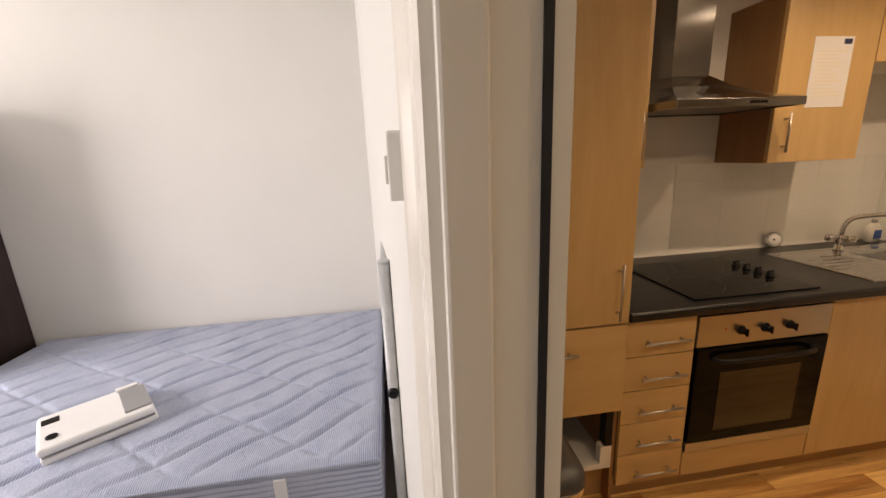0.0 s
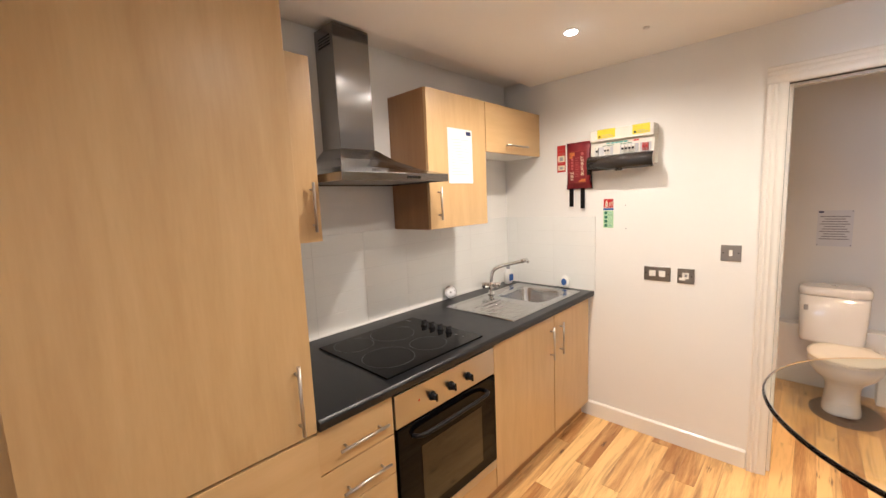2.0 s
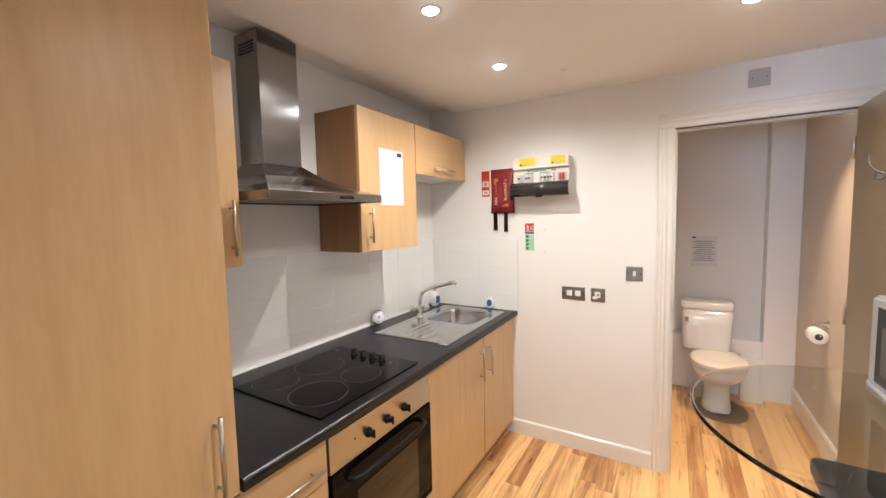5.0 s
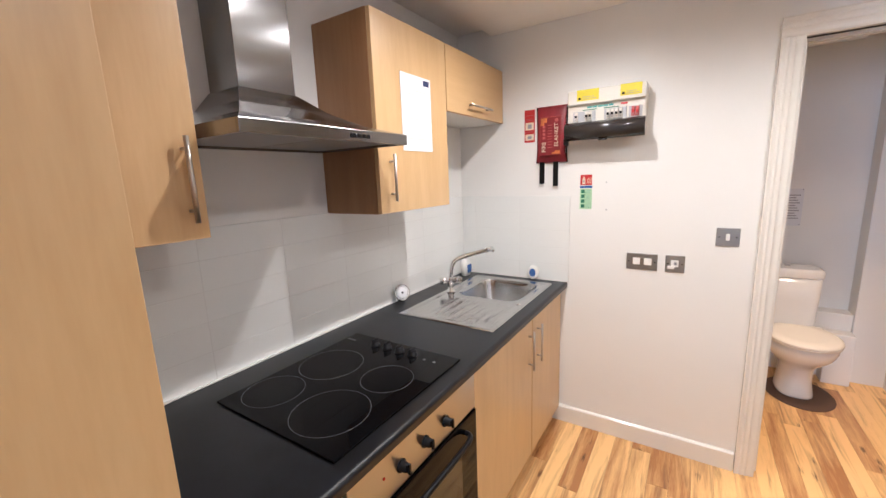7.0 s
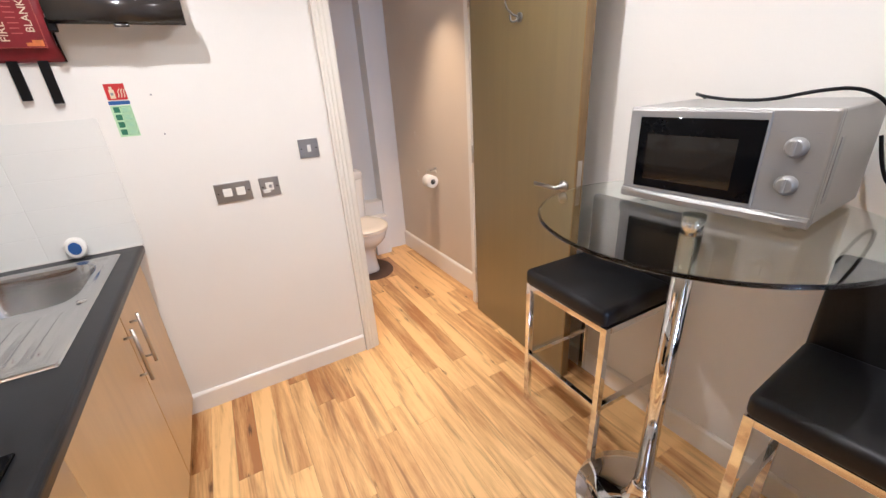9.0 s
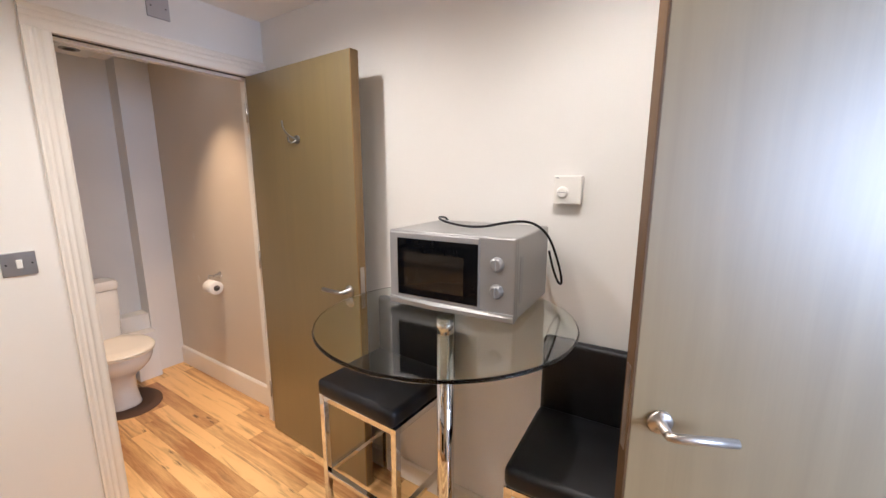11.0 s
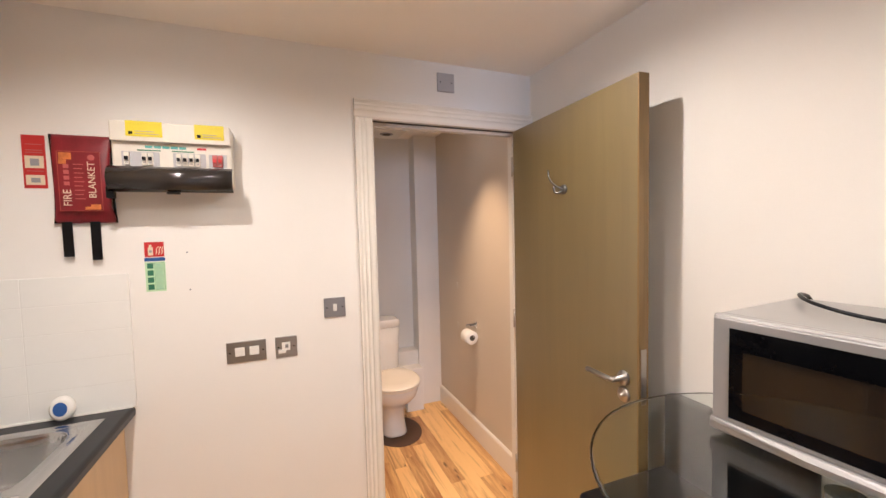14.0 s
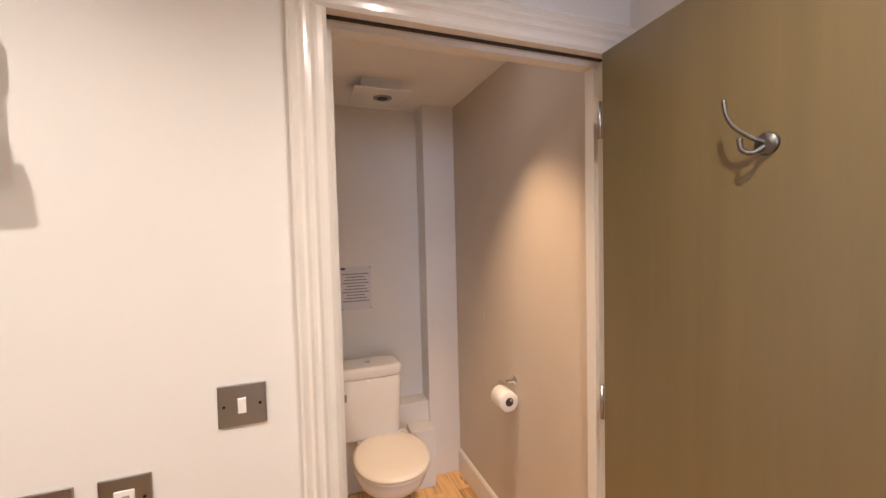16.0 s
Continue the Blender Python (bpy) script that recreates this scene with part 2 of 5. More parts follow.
M = {
    "wall": surface("wall_paint", (0.785, 0.770, 0.735), 0.5, vary=0.02, scale=2.5, fine=260, bump=0.06),
    "taupe": surface("taupe_wall_paint", (0.62, 0.545, 0.445), 0.55, vary=0.03, scale=2.5, fine=260, bump=0.06),
    "ceiling": surface("ceiling_paint", (0.89, 0.86, 0.81), 0.75, vary=0.02, scale=2.0, fine=200, bump=0.05),
    "gloss": surface("gloss_trim_paint", (0.81, 0.775, 0.71), 0.22, vary=0.02, scale=8, bump=0.02, coat=0.3),
    "seal": surface("black_door_seal", (0.012, 0.012, 0.016), 0.7),
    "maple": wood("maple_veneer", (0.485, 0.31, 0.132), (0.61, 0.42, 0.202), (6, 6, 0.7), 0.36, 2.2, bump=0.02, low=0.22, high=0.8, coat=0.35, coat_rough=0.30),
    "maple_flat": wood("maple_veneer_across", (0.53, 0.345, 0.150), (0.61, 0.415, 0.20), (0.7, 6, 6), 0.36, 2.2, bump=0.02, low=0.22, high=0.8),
    # the same maple, darkened to hold the shade on the cabinet sides
    "maple_shaded": wood("maple_veneer_shaded", (0.265, 0.130, 0.054), (0.355, 0.195, 0.086), (9, 9, 0.7), 0.4, 2.2, bump=0.02, low=0.22, high=0.8),
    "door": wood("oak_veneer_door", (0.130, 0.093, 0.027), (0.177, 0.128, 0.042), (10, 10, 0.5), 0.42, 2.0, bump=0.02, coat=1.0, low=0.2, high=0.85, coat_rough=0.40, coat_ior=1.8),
    # copy of the door veneer, paled by the bedroom daylight it reflects
    "door_daylit": wood("daylit_oak_veneer_door", (0.235, 0.176, 0.080), (0.305, 0.235, 0.115), (10, 10, 0.5), 0.42, 2.0, bump=0.02, coat=1.0, low=0.2, high=0.85, coat_rough=0.45, coat_ior=1.8),
    "door_edge": wood("oak_lipping", (0.19, 0.12, 0.042), (0.26, 0.165, 0.062), (9, 9, 0.6), 0.45, 3.0),
    "door_edge_dark": wood("brown_lipping", (0.085, 0.048, 0.020), (0.14, 0.08, 0.032), (9, 9, 0.6), 0.45, 3.0),
    "plank": wood("laminate_strip", (0.38, 0.170, 0.050), (0.85, 0.545, 0.215), (0.8, 11, 11), 0.33, 2.2, 0.60, (0.17, 0.070, 0.026), by_piece=0.52, bump=0.03, coat=0.15, low=0.20, high=0.68, knots=0.85, grit=0.34),
    "subfloor": surface("floor_joint", (0.10, 0.05, 0.022), 0.8),
    "bedfloor": surface("bedroom_carpet", (0.25, 0.22, 0.2), 0.95, vary=0.15, fine=400, bump=0.3),
    "tile": surface("white_wall_tile", (0.78, 0.78, 0.75), 0.16, vary=0.015, scale=3, fine=40, bump=0.04),
    "grout": surface("grout", (0.66, 0.65, 0.62), 0.85),
    "worktop": surface("charcoal_laminate", (0.0070, 0.0078, 0.0098), 0.33, vary=0.5, scale=14, fine=330, bump=0.03, spec=0.36),
    "bare": surface("bare_plinth_board", (0.40, 0.23, 0.10), 0.5, vary=0.1),
    "bare_wood": wood("bare_turned_wood", (0.42, 0.27, 0.11), (0.56, 0.38, 0.17), (9, 9, 0.7), 0.5, 2.6),
    # near-black, stands for the shade in hollows and gaps
    "inside": surface("shaded_interior", (0.05, 0.045, 0.04), 0.8),
    "steel": surface("brushed_steel", (0.30, 0.295, 0.29), 0.20, 1.0, vary=0.02, scale=4, fine=160, bump=0.0, stretch=(1, 1, 14), rough_vary=0.04),
    "steel_x": surface("brushed_steel_long", (0.50, 0.49, 0.47), 0.30, 1.0, vary=0.012, scale=5, fine=300, bump=0.0, stretch=(1, 6, 6), rough_vary=0.02),
    "plate": surface("brushed_chrome_plate", (0.40, 0.39, 0.375), 0.36, 1.0, vary=0.05, scale=5, fine=60, bump=0.0, stretch=(1, 1, 6), rough_vary=0.03),
    "nickel": surface("satin_nickel", (0.50, 0.46, 0.41), 0.38, 1.0, vary=0.04, scale=20),
    "chrome": surface("chrome", (0.80, 0.80, 0.80), 0.06, 1.0, vary=0.03, scale=5, bump=0, rough_vary=0.03),
    "sink": surface("sink_steel", (0.54, 0.54, 0.535), 0.19, 1.0, vary=0.03, scale=5, fine=60, bump=0.0, rough_vary=0.03),
    "black_glass": surface("black_ceramic_glass", (0.003, 0.003, 0.0035), 0.012, vary=0.2, scale=8, bump=0, rough_vary=0.01, spec=0.10),
    "ring": surface("hob_ring_print", (0.055, 0.055, 0.055), 0.35),
    "oven_glass": surface("oven_window", (0.013, 0.010, 0.007), 0.05, vary=0.3, scale=4, bump=0),
    "black": surface("black_plastic", (0.005, 0.005, 0.006), 0.4, spec=0.22, vary=0.2),
    "leather": surface("black_leatherette", (0.010, 0.010, 0.011), 0.42, vary=0.3, scale=12, fine=240, bump=0.25, spec=0.3),
    "silver": surface("silver_plastic", (0.33, 0.325, 0.315), 0.34, 0.4, vary=0.03, scale=6, fine=200, bump=0.02),
    "old_white": surface("yellowed_white_plastic", (0.66, 0.625, 0.55), 0.38, vary=0.04, scale=10),
    "pewter": surface("dull_pewter", (0.17, 0.165, 0.155), 0.38, 1.0, vary=0.08, scale=20),
    "white": surface("white_plastic", (0.78, 0.765, 0.72), 0.35, vary=0.03, scale=10),
    "ceramic": surface("glazed_ceramic", (0.80, 0.79, 0.77), 0.10, vary=0.015, scale=4, bump=0, coat=0.4),
    "seat": surface("toilet_seat_plastic", (0.86, 0.80, 0.69), 0.22, vary=0.02, scale=5),
    "paper": surface("paper", (0.70, 0.70, 0.72), 0.8, vary=0.02, scale=10, fine=300),
    "print": surface("grey_print", (0.30, 0.30, 0.32), 0.8),
    "navy": surface("navy_print", (0.02, 0.03, 0.10), 0.6),
    "red": surface("red_nylon", (0.185, 0.008, 0.014), 0.46, vary=0.25, scale=14, bump=0.2),
    "blanket_print": surface("blanket_print", (0.30, 0.045, 0.035), 0.45, vary=0.35, scale=18),
    "red_print": surface("red_print", (0.46, 0.020, 0.018), 0.55),
    "orange": surface("orange_print", (0.55, 0.17, 0.035), 0.55, vary=0.3, scale=30),
    "green": surface("green_print", (0.46, 0.68, 0.42), 0.55),
    "dark_green": surface("dark_green_print", (0.03, 0.16, 0.09), 0.55),
    "teal": surface("teal_print", (0.1, 0.35, 0.33), 0.55),
    "blue": surface("blue_print", (0.03, 0.10, 0.32), 0.5),
    "yellow": surface("yellow_sticker", (0.66, 0.55, 0.004), 0.5, vary=0.06),
    "cream": surface("cream_print", (0.72, 0.62, 0.45), 0.6),
    "pinkish": surface("pale_red_print", (0.42, 0.10, 0.09), 0.5),
    "smoke": surface("smoked_cover", (0.030, 0.026, 0.024), 0.18, vary=0.1, bump=0),
    "grey": surface("grey_plastic", (0.30, 0.30, 0.31), 0.45),
    "breaker": surface("breaker_plastic", (0.42, 0.42, 0.44), 0.4),
    "glass": clear_glass("clear_glass", (0.90, 0.955, 0.92)),
    "pane": clear_glass("window_pane", (1, 1, 1)),
    "lamp": glowing("lit_lamp", (1.0, 0.88, 0.74), 100.0),
    "ticking": striped_ticking("mattress_ticking"),
    "border": striped_ticking("mattress_border_ticking", "Z", 15.0, 0.9),
    "appliance": surface("bright_white_plastic", (0.84, 0.84, 0.84), 0.3, vary=0.02, scale=10),
    "galvanised": surface("grey_metal_tube", (0.52, 0.53, 0.54), 0.38, 0.1, vary=0.12, scale=20),
    "brown": wood("dark_brown_board", (0.020, 0.010, 0.009), (0.045, 0.024, 0.02), (8, 8, 0.7), 0.45, 2.0),
    "bin": surface("bin_lid_plastic", (0.050, 0.050, 0.052), 0.42, vary=0.2),
    "tissue": surface("toilet_paper", (0.84, 0.82, 0.78), 0.95, vary=0.03, bump=0.15),
    "patch_brown": surface("brown_floor_oval", (0.10, 0.055, 0.035), 0.7),
    "scuff": surface("worn_paint", (0.66, 0.60, 0.52), 0.7, vary=0.05),
}

# the hood's brushing runs level, so that its highlights stretch upright
def brushed(m, amount, turn):
    n, l = m.node_tree.nodes, m.node_tree.links
    t = n.new("ShaderNodeTangent")
    t.direction_type, t.axis = "RADIAL", "Z"
    p = n["Principled BSDF"]
    p.inputs["Anisotropic"].default_value, p.inputs["Anisotropic Rotation"].default_value = amount, turn
    l.new(t.outputs[0], p.inputs["Tangent"])


brushed(M["steel"], 0.85, 0.0)


# ---- building helpers ----
def box(bm, x0, x1, y0, y1, z0, z1, bevel=0.0, seg=2):
    t = bmesh.new()
    bmesh.ops.create_cube(t, size=1.0, matrix=Matrix.LocRotScale(((x0 + x1) / 2, (y0 + y1) / 2, (z0 + z1) / 2), None, (abs(x1 - x0), abs(y1 - y0), abs(z1 - z0))))
    if bevel:
        bmesh.ops.bevel(t, geom=list(t.edges), offset=bevel, segments=seg, profile=0.5, affect="EDGES")
    return merge(bm, t)


def merge(bm, t):
    base = {}
    for v in t.verts:
        base[v] = bm.verts.new(v.co)
    for f in t.faces:
        nf = bm.faces.new([base[v] for v in f.verts])
        nf.smooth = f.smooth
    t.free()
    return bm


def cyl(bm, a, b, r, r2=None, seg=20, caps=True):
    a, b = Vector(a), Vector(b)
    t = bmesh.new()
    bmesh.ops.create_cone(t, cap_ends=caps, segments=seg, radius1=r, radius2=r if r2 is None else r2, depth=(b - a).length,
                          matrix=Matrix.Translation((a + b) / 2) @ (b - a).to_track_quat("Z", "Y").to_matrix().to_4x4())
    for f in t.faces:
        f.smooth = len(f.verts) == 4
    return merge(bm, t)


def lathe(bm, profile, at, axis=(0, 0, 1), seg=28):
    """Turns (radius, height) rows about an axis through at."""
    turn = Vector(axis).to_track_quat("Z", "Y").to_matrix()
    rings = [[Vector(at) + turn @ Vector((r * math.cos(2 * math.pi * k / seg), r * math.sin(2 * math.pi * k / seg), h)) for k in range(seg)] for r, h in profile]
    return loft(bm, rings)


def loft(bm, rings, caps=True, smooth=True):
    rows = [[bm.verts.new(p) for p in ring] for ring in rings]
    k = len(rows[0])
    for a, b in zip(rows, rows[1:]):
        for i in range(k):
            f = bm.faces.new((a[i], a[(i + 1) % k], b[(i + 1) % k], b[i]))
            f.smooth = smooth
    if caps:
        bm.faces.new(rows[0][::-1])
        bm.faces.new(rows[-1])
    return bm


def tube(bm, pts, r, seg=10, smooth_steps=0):
    pts = [Vector(p) for p in pts]
    for _ in range(smooth_steps):
        q = [pts[0]]
        for a, b in zip(pts, pts[1:]):
            q += [a.lerp(b, 0.25), a.lerp(b, 0.75)]
        pts = q + [pts[-1]]
    up, rings = None, []
    for i, p in enumerate(pts):
        d = (pts[min(i + 1, len(pts) - 1)] - pts[max(i - 1, 0)]).normalized()
        if up is None:
            up = d.orthogonal().normalized()
        up = (up - d * up.dot(d)).normalized()
        side = d.cross(up)
        rings.append([p + r * (math.cos(2 * math.pi * k / seg) * up + math.sin(2 * math.pi * k / seg) * side) for k in range(seg)])
    return loft(bm, rings)


def oval(cx, cy, z, rx, ry, seg=32, power=2.0):
    out = []
    for k in range(seg):
        a = 2 * math.pi * k / seg
        c, s = math.cos(a), math.sin(a)
        out.append(Vector((cx + rx * math.copysign(abs(c) ** (2 / power), c), cy + ry * math.copysign(abs(s) ** (2 / power), s), z)))
    return out


def root_place(ob):
    while ob is not None and ob.parent is not None:
        ob = ob.parent
    return ob.location.copy() if ob is not None else Vector((0, 0, 0))


def mesh_ob(name, bm, mat):
    bmesh.ops.recalc_face_normals(bm, faces=bm.faces)
    me = bpy.data.meshes.new(name)
    bm.to_mesh(me)
    bm.free()
    me.materials.append(M[mat])
    return new(name, me)


def part(name, bm, mat, parent, label=""):
    """One mesh under a thing or a part; bm is in the world's metres."""
    bmesh.ops.translate(bm, verts=bm.verts, vec=-root_place(parent))
    ob = mesh_ob(name, bm, mat)
    ob.parent = parent
    if label:
        tagged(ob, label)
    return ob


def thing(name, label, category, at, group="", kind=""):
    ob = new(name)
    ob.location, ob.empty_display_size = at, 0.05
    return tagged(ob, label, category, group, kind)


def solid(name, bm, mat, label, category, group="", kind=""):
    """A thing that is one mesh."""
    return tagged(mesh_ob(name, bm, mat), label, category, group, kind)


def setting(name, bm, mat, label, category):
    return solid(name, bm, mat, label, category, "", "structure")


def B(*a, **k):
    return box(bmesh.new(), *a, **k)


def C(*a, **k):
    return cyl(bmesh.new(), *a, **k)


def writing(body, size, mat, parent, m, label="", name="lettering"):
    """Flat raised letters as a mesh under a thing; m places them in the world."""
    cu = bpy.data.curves.new("letters", "FONT")
    cu.body, cu.size, cu.extrude, cu.align_x, cu.align_y, cu.resolution_u = body, size, 0.0003, "CENTER", "CENTER", 2
    tmp = bpy.data.objects.new("letters", cu)
    scene.collection.objects.link(tmp)
    me = bpy.data.meshes.new_from_object(tmp.evaluated_get(bpy.context.evaluated_depsgraph_get()))
    bpy.data.objects.remove(tmp)
    me.transform(Matrix.Translation(-root_place(parent)) @ m)
    me.materials.clear()
    me.materials.append(M[mat])
    ob = new(name, me)
    ob.parent = parent
    return tagged(ob, label) if label else ob


# On the end wall letters read along -y, on the cooking wall along +x.
END_WALL = Matrix(((0, 0, -1), (-1, 0, 0), (0, 1, 0))).to_4x4()
BACK_WALL = Matrix(((1, 0, 0), (0, 0, -1), (0, 1, 0))).to_4x4()
TABLE_WALL = Matrix(((-1, 0, 0), (0, 0, 1), (0, 1, 0))).to_4x4()

# ---- setting: walls, ceilings, floors ----
DY0, DY1, DZ = 0.300, 1.082, 2.062            # toilet door opening
bm = box(bmesh.new(), XE, XE + 0.10, DY1 + 0.03, YB + 0.1, 0, ZC)
box(bm, XE, XE + 0.10, YR - 0.1, DY0 - 0.03, 0, ZC)
box(bm, XE, XE + 0.10, DY0 - 0.03, DY1 + 0.03, DZ + 0.03, ZC)
box(bm, XE, XE + 0.10, 2.40, YB + 0.1, ZC, 2.50)
setting("wall_end", bm, "wall", "white painted plaster wall with the toilet doorway", "wall")
setting("wall_back", B(0.662, XE, YB, YB + 0.1, 0, 2.50), "wall", "white painted plaster wall behind the kitchen units", "wall")
setting("wall_table", B(0.70, XE, YR - 0.1, YR, 0, ZC), "wall", "white painted plaster wall behind the bar table", "wall")

# the wall between bedroom and kitchen, a little out of square on the bedroom's side
PX0, PX1, PJ = 0.538, 0.662, 1.150


def slab(bm, pts, z0, z1):
    return loft(bm, [[Vector((x, y, z0)) for x, y in pts], [Vector((x, y, z1)) for x, y in pts]], smooth=False)


bm = bmesh.new()
slab(bm, [(PX0, PJ + 0.03), (PX1, PJ + 0.03), (PX1, BEDY + 0.1), (0.385, BEDY + 0.1)], 0, 2.50)
slab(bm, [(PX0, -1.6), (PX1, -1.6), (PX1, 0.31), (PX0, 0.31)], 0, 2.50)
slab(bm, [(PX0, 0.31), (PX1, 0.31), (PX1, PJ + 0.03), (PX0, PJ + 0.03)], 2.09, 2.50)
setting("wall_partition", bm, "wall", "white painted partition wall with the bedroom doorway", "wall")
setting("wall_bedroom_far", B(BEDX - 0.1, 0.5, BEDY, BEDY + 0.1, 0, 2.42), "wall", "plain white bedroom wall beside the bed", "wall")
setting("wall_bedroom_near", B(BEDX - 0.1, PX0, -1.7, -1.6, 0, 2.42), "wall", "plain white bedroom wall", "wall")
bm = box(bmesh.new(), BEDX - 0.1, BEDX, -1.6, 1.18, 0, 2.42)
box(bm, BEDX - 0.1, BEDX, 2.38, BEDY, 0, 2.42)
box(bm, BEDX - 0.1, BEDX, 1.18, 2.38, 0, 0.9)
box(bm, BEDX - 0.1, BEDX, 1.18, 2.38, 2.15, 2.42)
setting("wall_bedroom_window", bm, "wall", "white bedroom wall with a window", "wall")
bm = box(bmesh.new(), XE + 0.10, WCX, YR - 0.1, YR, 0, ZC)
setting("wall_toilet_side", bm, "taupe", "taupe painted toilet wall with pale filler spots", "wall")
setting("wall_toilet_far", B(WCX, WCX + 0.1, YR - 0.1, 1.4, 0, ZC), "wall", "white painted wall behind the toilet", "wall")
setting("wall_toilet_left", B(XE + 0.10, WCX, 1.30, 1.40, 0, ZC), "wall", "white painted toilet wall", "wall")
setting("boxing", B(4.845, WCX, YR, 0.425, 0, ZC, bevel=0.004), "wall", "white boxed-in pipe column in the toilet corner", "boxing")
bm = box(bmesh.new(), 4.868, WCX, 0.425, 1.30, 0, 0.49, bevel=0.006)
box(bm, 4.75, 4.868, 0.425, 0.575, 0, 0.37, bevel=0.006)
setting("pipe_box", bm, "wall", "low white stepped pipe boxing beside the toilet", "boxing")

bm = B(PX1, XE, YR - 0.1, 2.505, ZC, ZC + 0.14)
box(bm, PX1, XE, 2.505, YB, 2.405, ZC + 0.14)
setting("ceiling", bm, "ceiling", "white painted kitchen ceiling", "ceiling")
setting("ceiling_toilet", B(XE + 0.1, WCX, YR, 1.30, ZC, ZC + 0.08), "ceiling", "white painted toilet ceiling", "ceiling")
setting("ceiling_bedroom", B(BEDX - 0.1, PX0, -1.6, BEDY, 2.42, 2.5), "ceiling", "white painted bedroom ceiling", "ceiling")
setting("wall_kitchen_near", B(PX1, 0.70, -1.6, YR, 0, ZC), "wall", "white painted wall end", "wall")

# window of the bedroom
win = thing("window_1", "white framed bedroom window", "window", (BEDX - 0.05, 1.78, 0.9), kind="structure")
for nm, b in (("window_frame", B(BEDX - 0.08, BEDX - 0.03, 1.18, 1.24, 0.9, 2.15)), ("window_frame", B(BEDX - 0.08, BEDX - 0.03, 2.32, 2.38, 0.9, 2.15)),
              ("window_frame", B(BEDX - 0.08, BEDX - 0.03, 1.24, 2.32, 0.9, 0.96)), ("window_frame", B(BEDX - 0.08, BEDX - 0.03, 1.24, 2.32, 2.09, 2.15)),
              ("window_frame", B(BEDX - 0.08, BEDX - 0.03, 1.75, 1.81, 0.96, 2.09))):
    part(nm, b, "gloss", win)
for y0 in (1.24, 1.81):
    pane = part("pane", B(BEDX - 0.058, BEDX - 0.052, y0, y0 + 0.51, 0.96, 2.09), "pane", win)
    pane.visible_shadow = False
part("window_sill", B(BEDX - 0.02, BEDX + 0.02, 1.15, 2.41, 0.87, 0.897, bevel=0.005), "gloss", win)


def skirting(pts, name="baseboard", h=0.105, d=0.016):
    """Moulded skirting swept along a line; each leg leans its moulding to the left of its course."""
    for (x0, y0), (x1, y1) in zip(pts, pts[1:]):
        v = Vector((x1 - x0, y1 - y0, 0)).normalized()
        s = Vector((-v.y, v.x, 0))
        prof = [(0, 0), (d, 0), (d, h * 0.90), (d * 0.85, h * 0.94), (d * 0.45, h), (0, h)]
        rings = [[Vector((x, y, 0)) + s * a + Vector((0, 0, z)) for a, z in prof] for x, y in ((x0, y0), (x1, y1))]
        setting(name, loft(bmesh.new(), rings, smooth=False), "gloss", "cream gloss moulded skirting board", "skirting")


skirting([(XE, DY1 + 0.088), (XE, YB)])
skirting([(XE - 0.002, YR), (0.72, YR)][::-1])
skirting([(XE + 0.1, YR), (4.845, YR)], h=0.15)


# door linings and architraves
def architrave(name, run, out, a, b, w=0.083):
    """A moulded strip from a to b: run is its width's direction, out stands off the wall."""
    run, out, a, b = Vector(run), Vector(out), Vector(a), Vector(b)
    prof = [(0, 0), (0, 0.022), (0.006, 0.026), (0.014, 0.022), (0.019, 0.020), (0.026, 0.024), (0.034, 0.019), (0.040, 0.018),
            (0.047, 0.021), (0.055, 0.016), (0.062, 0.014), (0.074, 0.013), (w, 0.008), (w, 0)]
    ra = [a + run * (w - p) + out * q for p, q in prof]
    rb = [b + run * (w - p) + out * q for p, q in prof]
    return loft(bmesh.new(), [ra, rb], smooth=False)


frame_wc = thing("door_frame_1", "cream gloss moulded door frame of the toilet", "door frame", (XE, DY1, 0), kind="structure")
part("architrave", architrave("a", (0, 1, 0), (-1, 0, 0), (XE, DY1, 0), (XE, DY1, DZ)), "gloss", frame_wc)
part("architrave", architrave("a", (0, 0, 1), (-1, 0, 0), (XE, DY1 + 0.083, DZ), (XE, YR + 0.002, DZ)), "gloss", frame_wc)
part("architrave", B(XE - 0.018, XE, YR + 0.001, DY0, 0, DZ), "gloss", frame_wc)
part("lining", B(XE, XE + 0.10, DY1, DY1 + 0.03, 0, DZ + 0.03), "gloss", frame_wc)
part("lining", B(XE, XE + 0.10, DY0 - 0.03, DY0, 0, DZ + 0.03), "gloss", frame_wc)
part("lining", B(XE, XE + 0.10, DY0, DY1, DZ, DZ + 0.03), "gloss", frame_wc)
part("door_stop", B(XE + 0.046, XE + 0.085, DY1 - 0.014, DY1, 0, DZ), "gloss", frame_wc)
part("door_stop", B(XE + 0.046, XE + 0.085, DY0, DY0 + 0.014, 0, DZ), "gloss", frame_wc)
part("door_stop", B(XE + 0.046, XE + 0.085, DY0 + 0.014, DY1 - 0.014, DZ - 0.014, DZ), "gloss", frame_wc)
part("seal", B(XE + 0.018, XE + 0.032, DY0, DY1, DZ - 0.003, DZ - 0.0003), "seal", frame_wc, "dark smoke seal")
part("architrave", architrave("a", (0, 1, 0), (1, 0, 0), (XE + 0.1, DY1, 0), (XE + 0.1, DY1, DZ)), "gloss", frame_wc)
part("architrave", architrave("a", (0, 0, 1), (1, 0, 0), (XE + 0.1, DY1 + 0.083, DZ), (XE + 0.1, DY0, DZ)), "gloss", frame_wc)
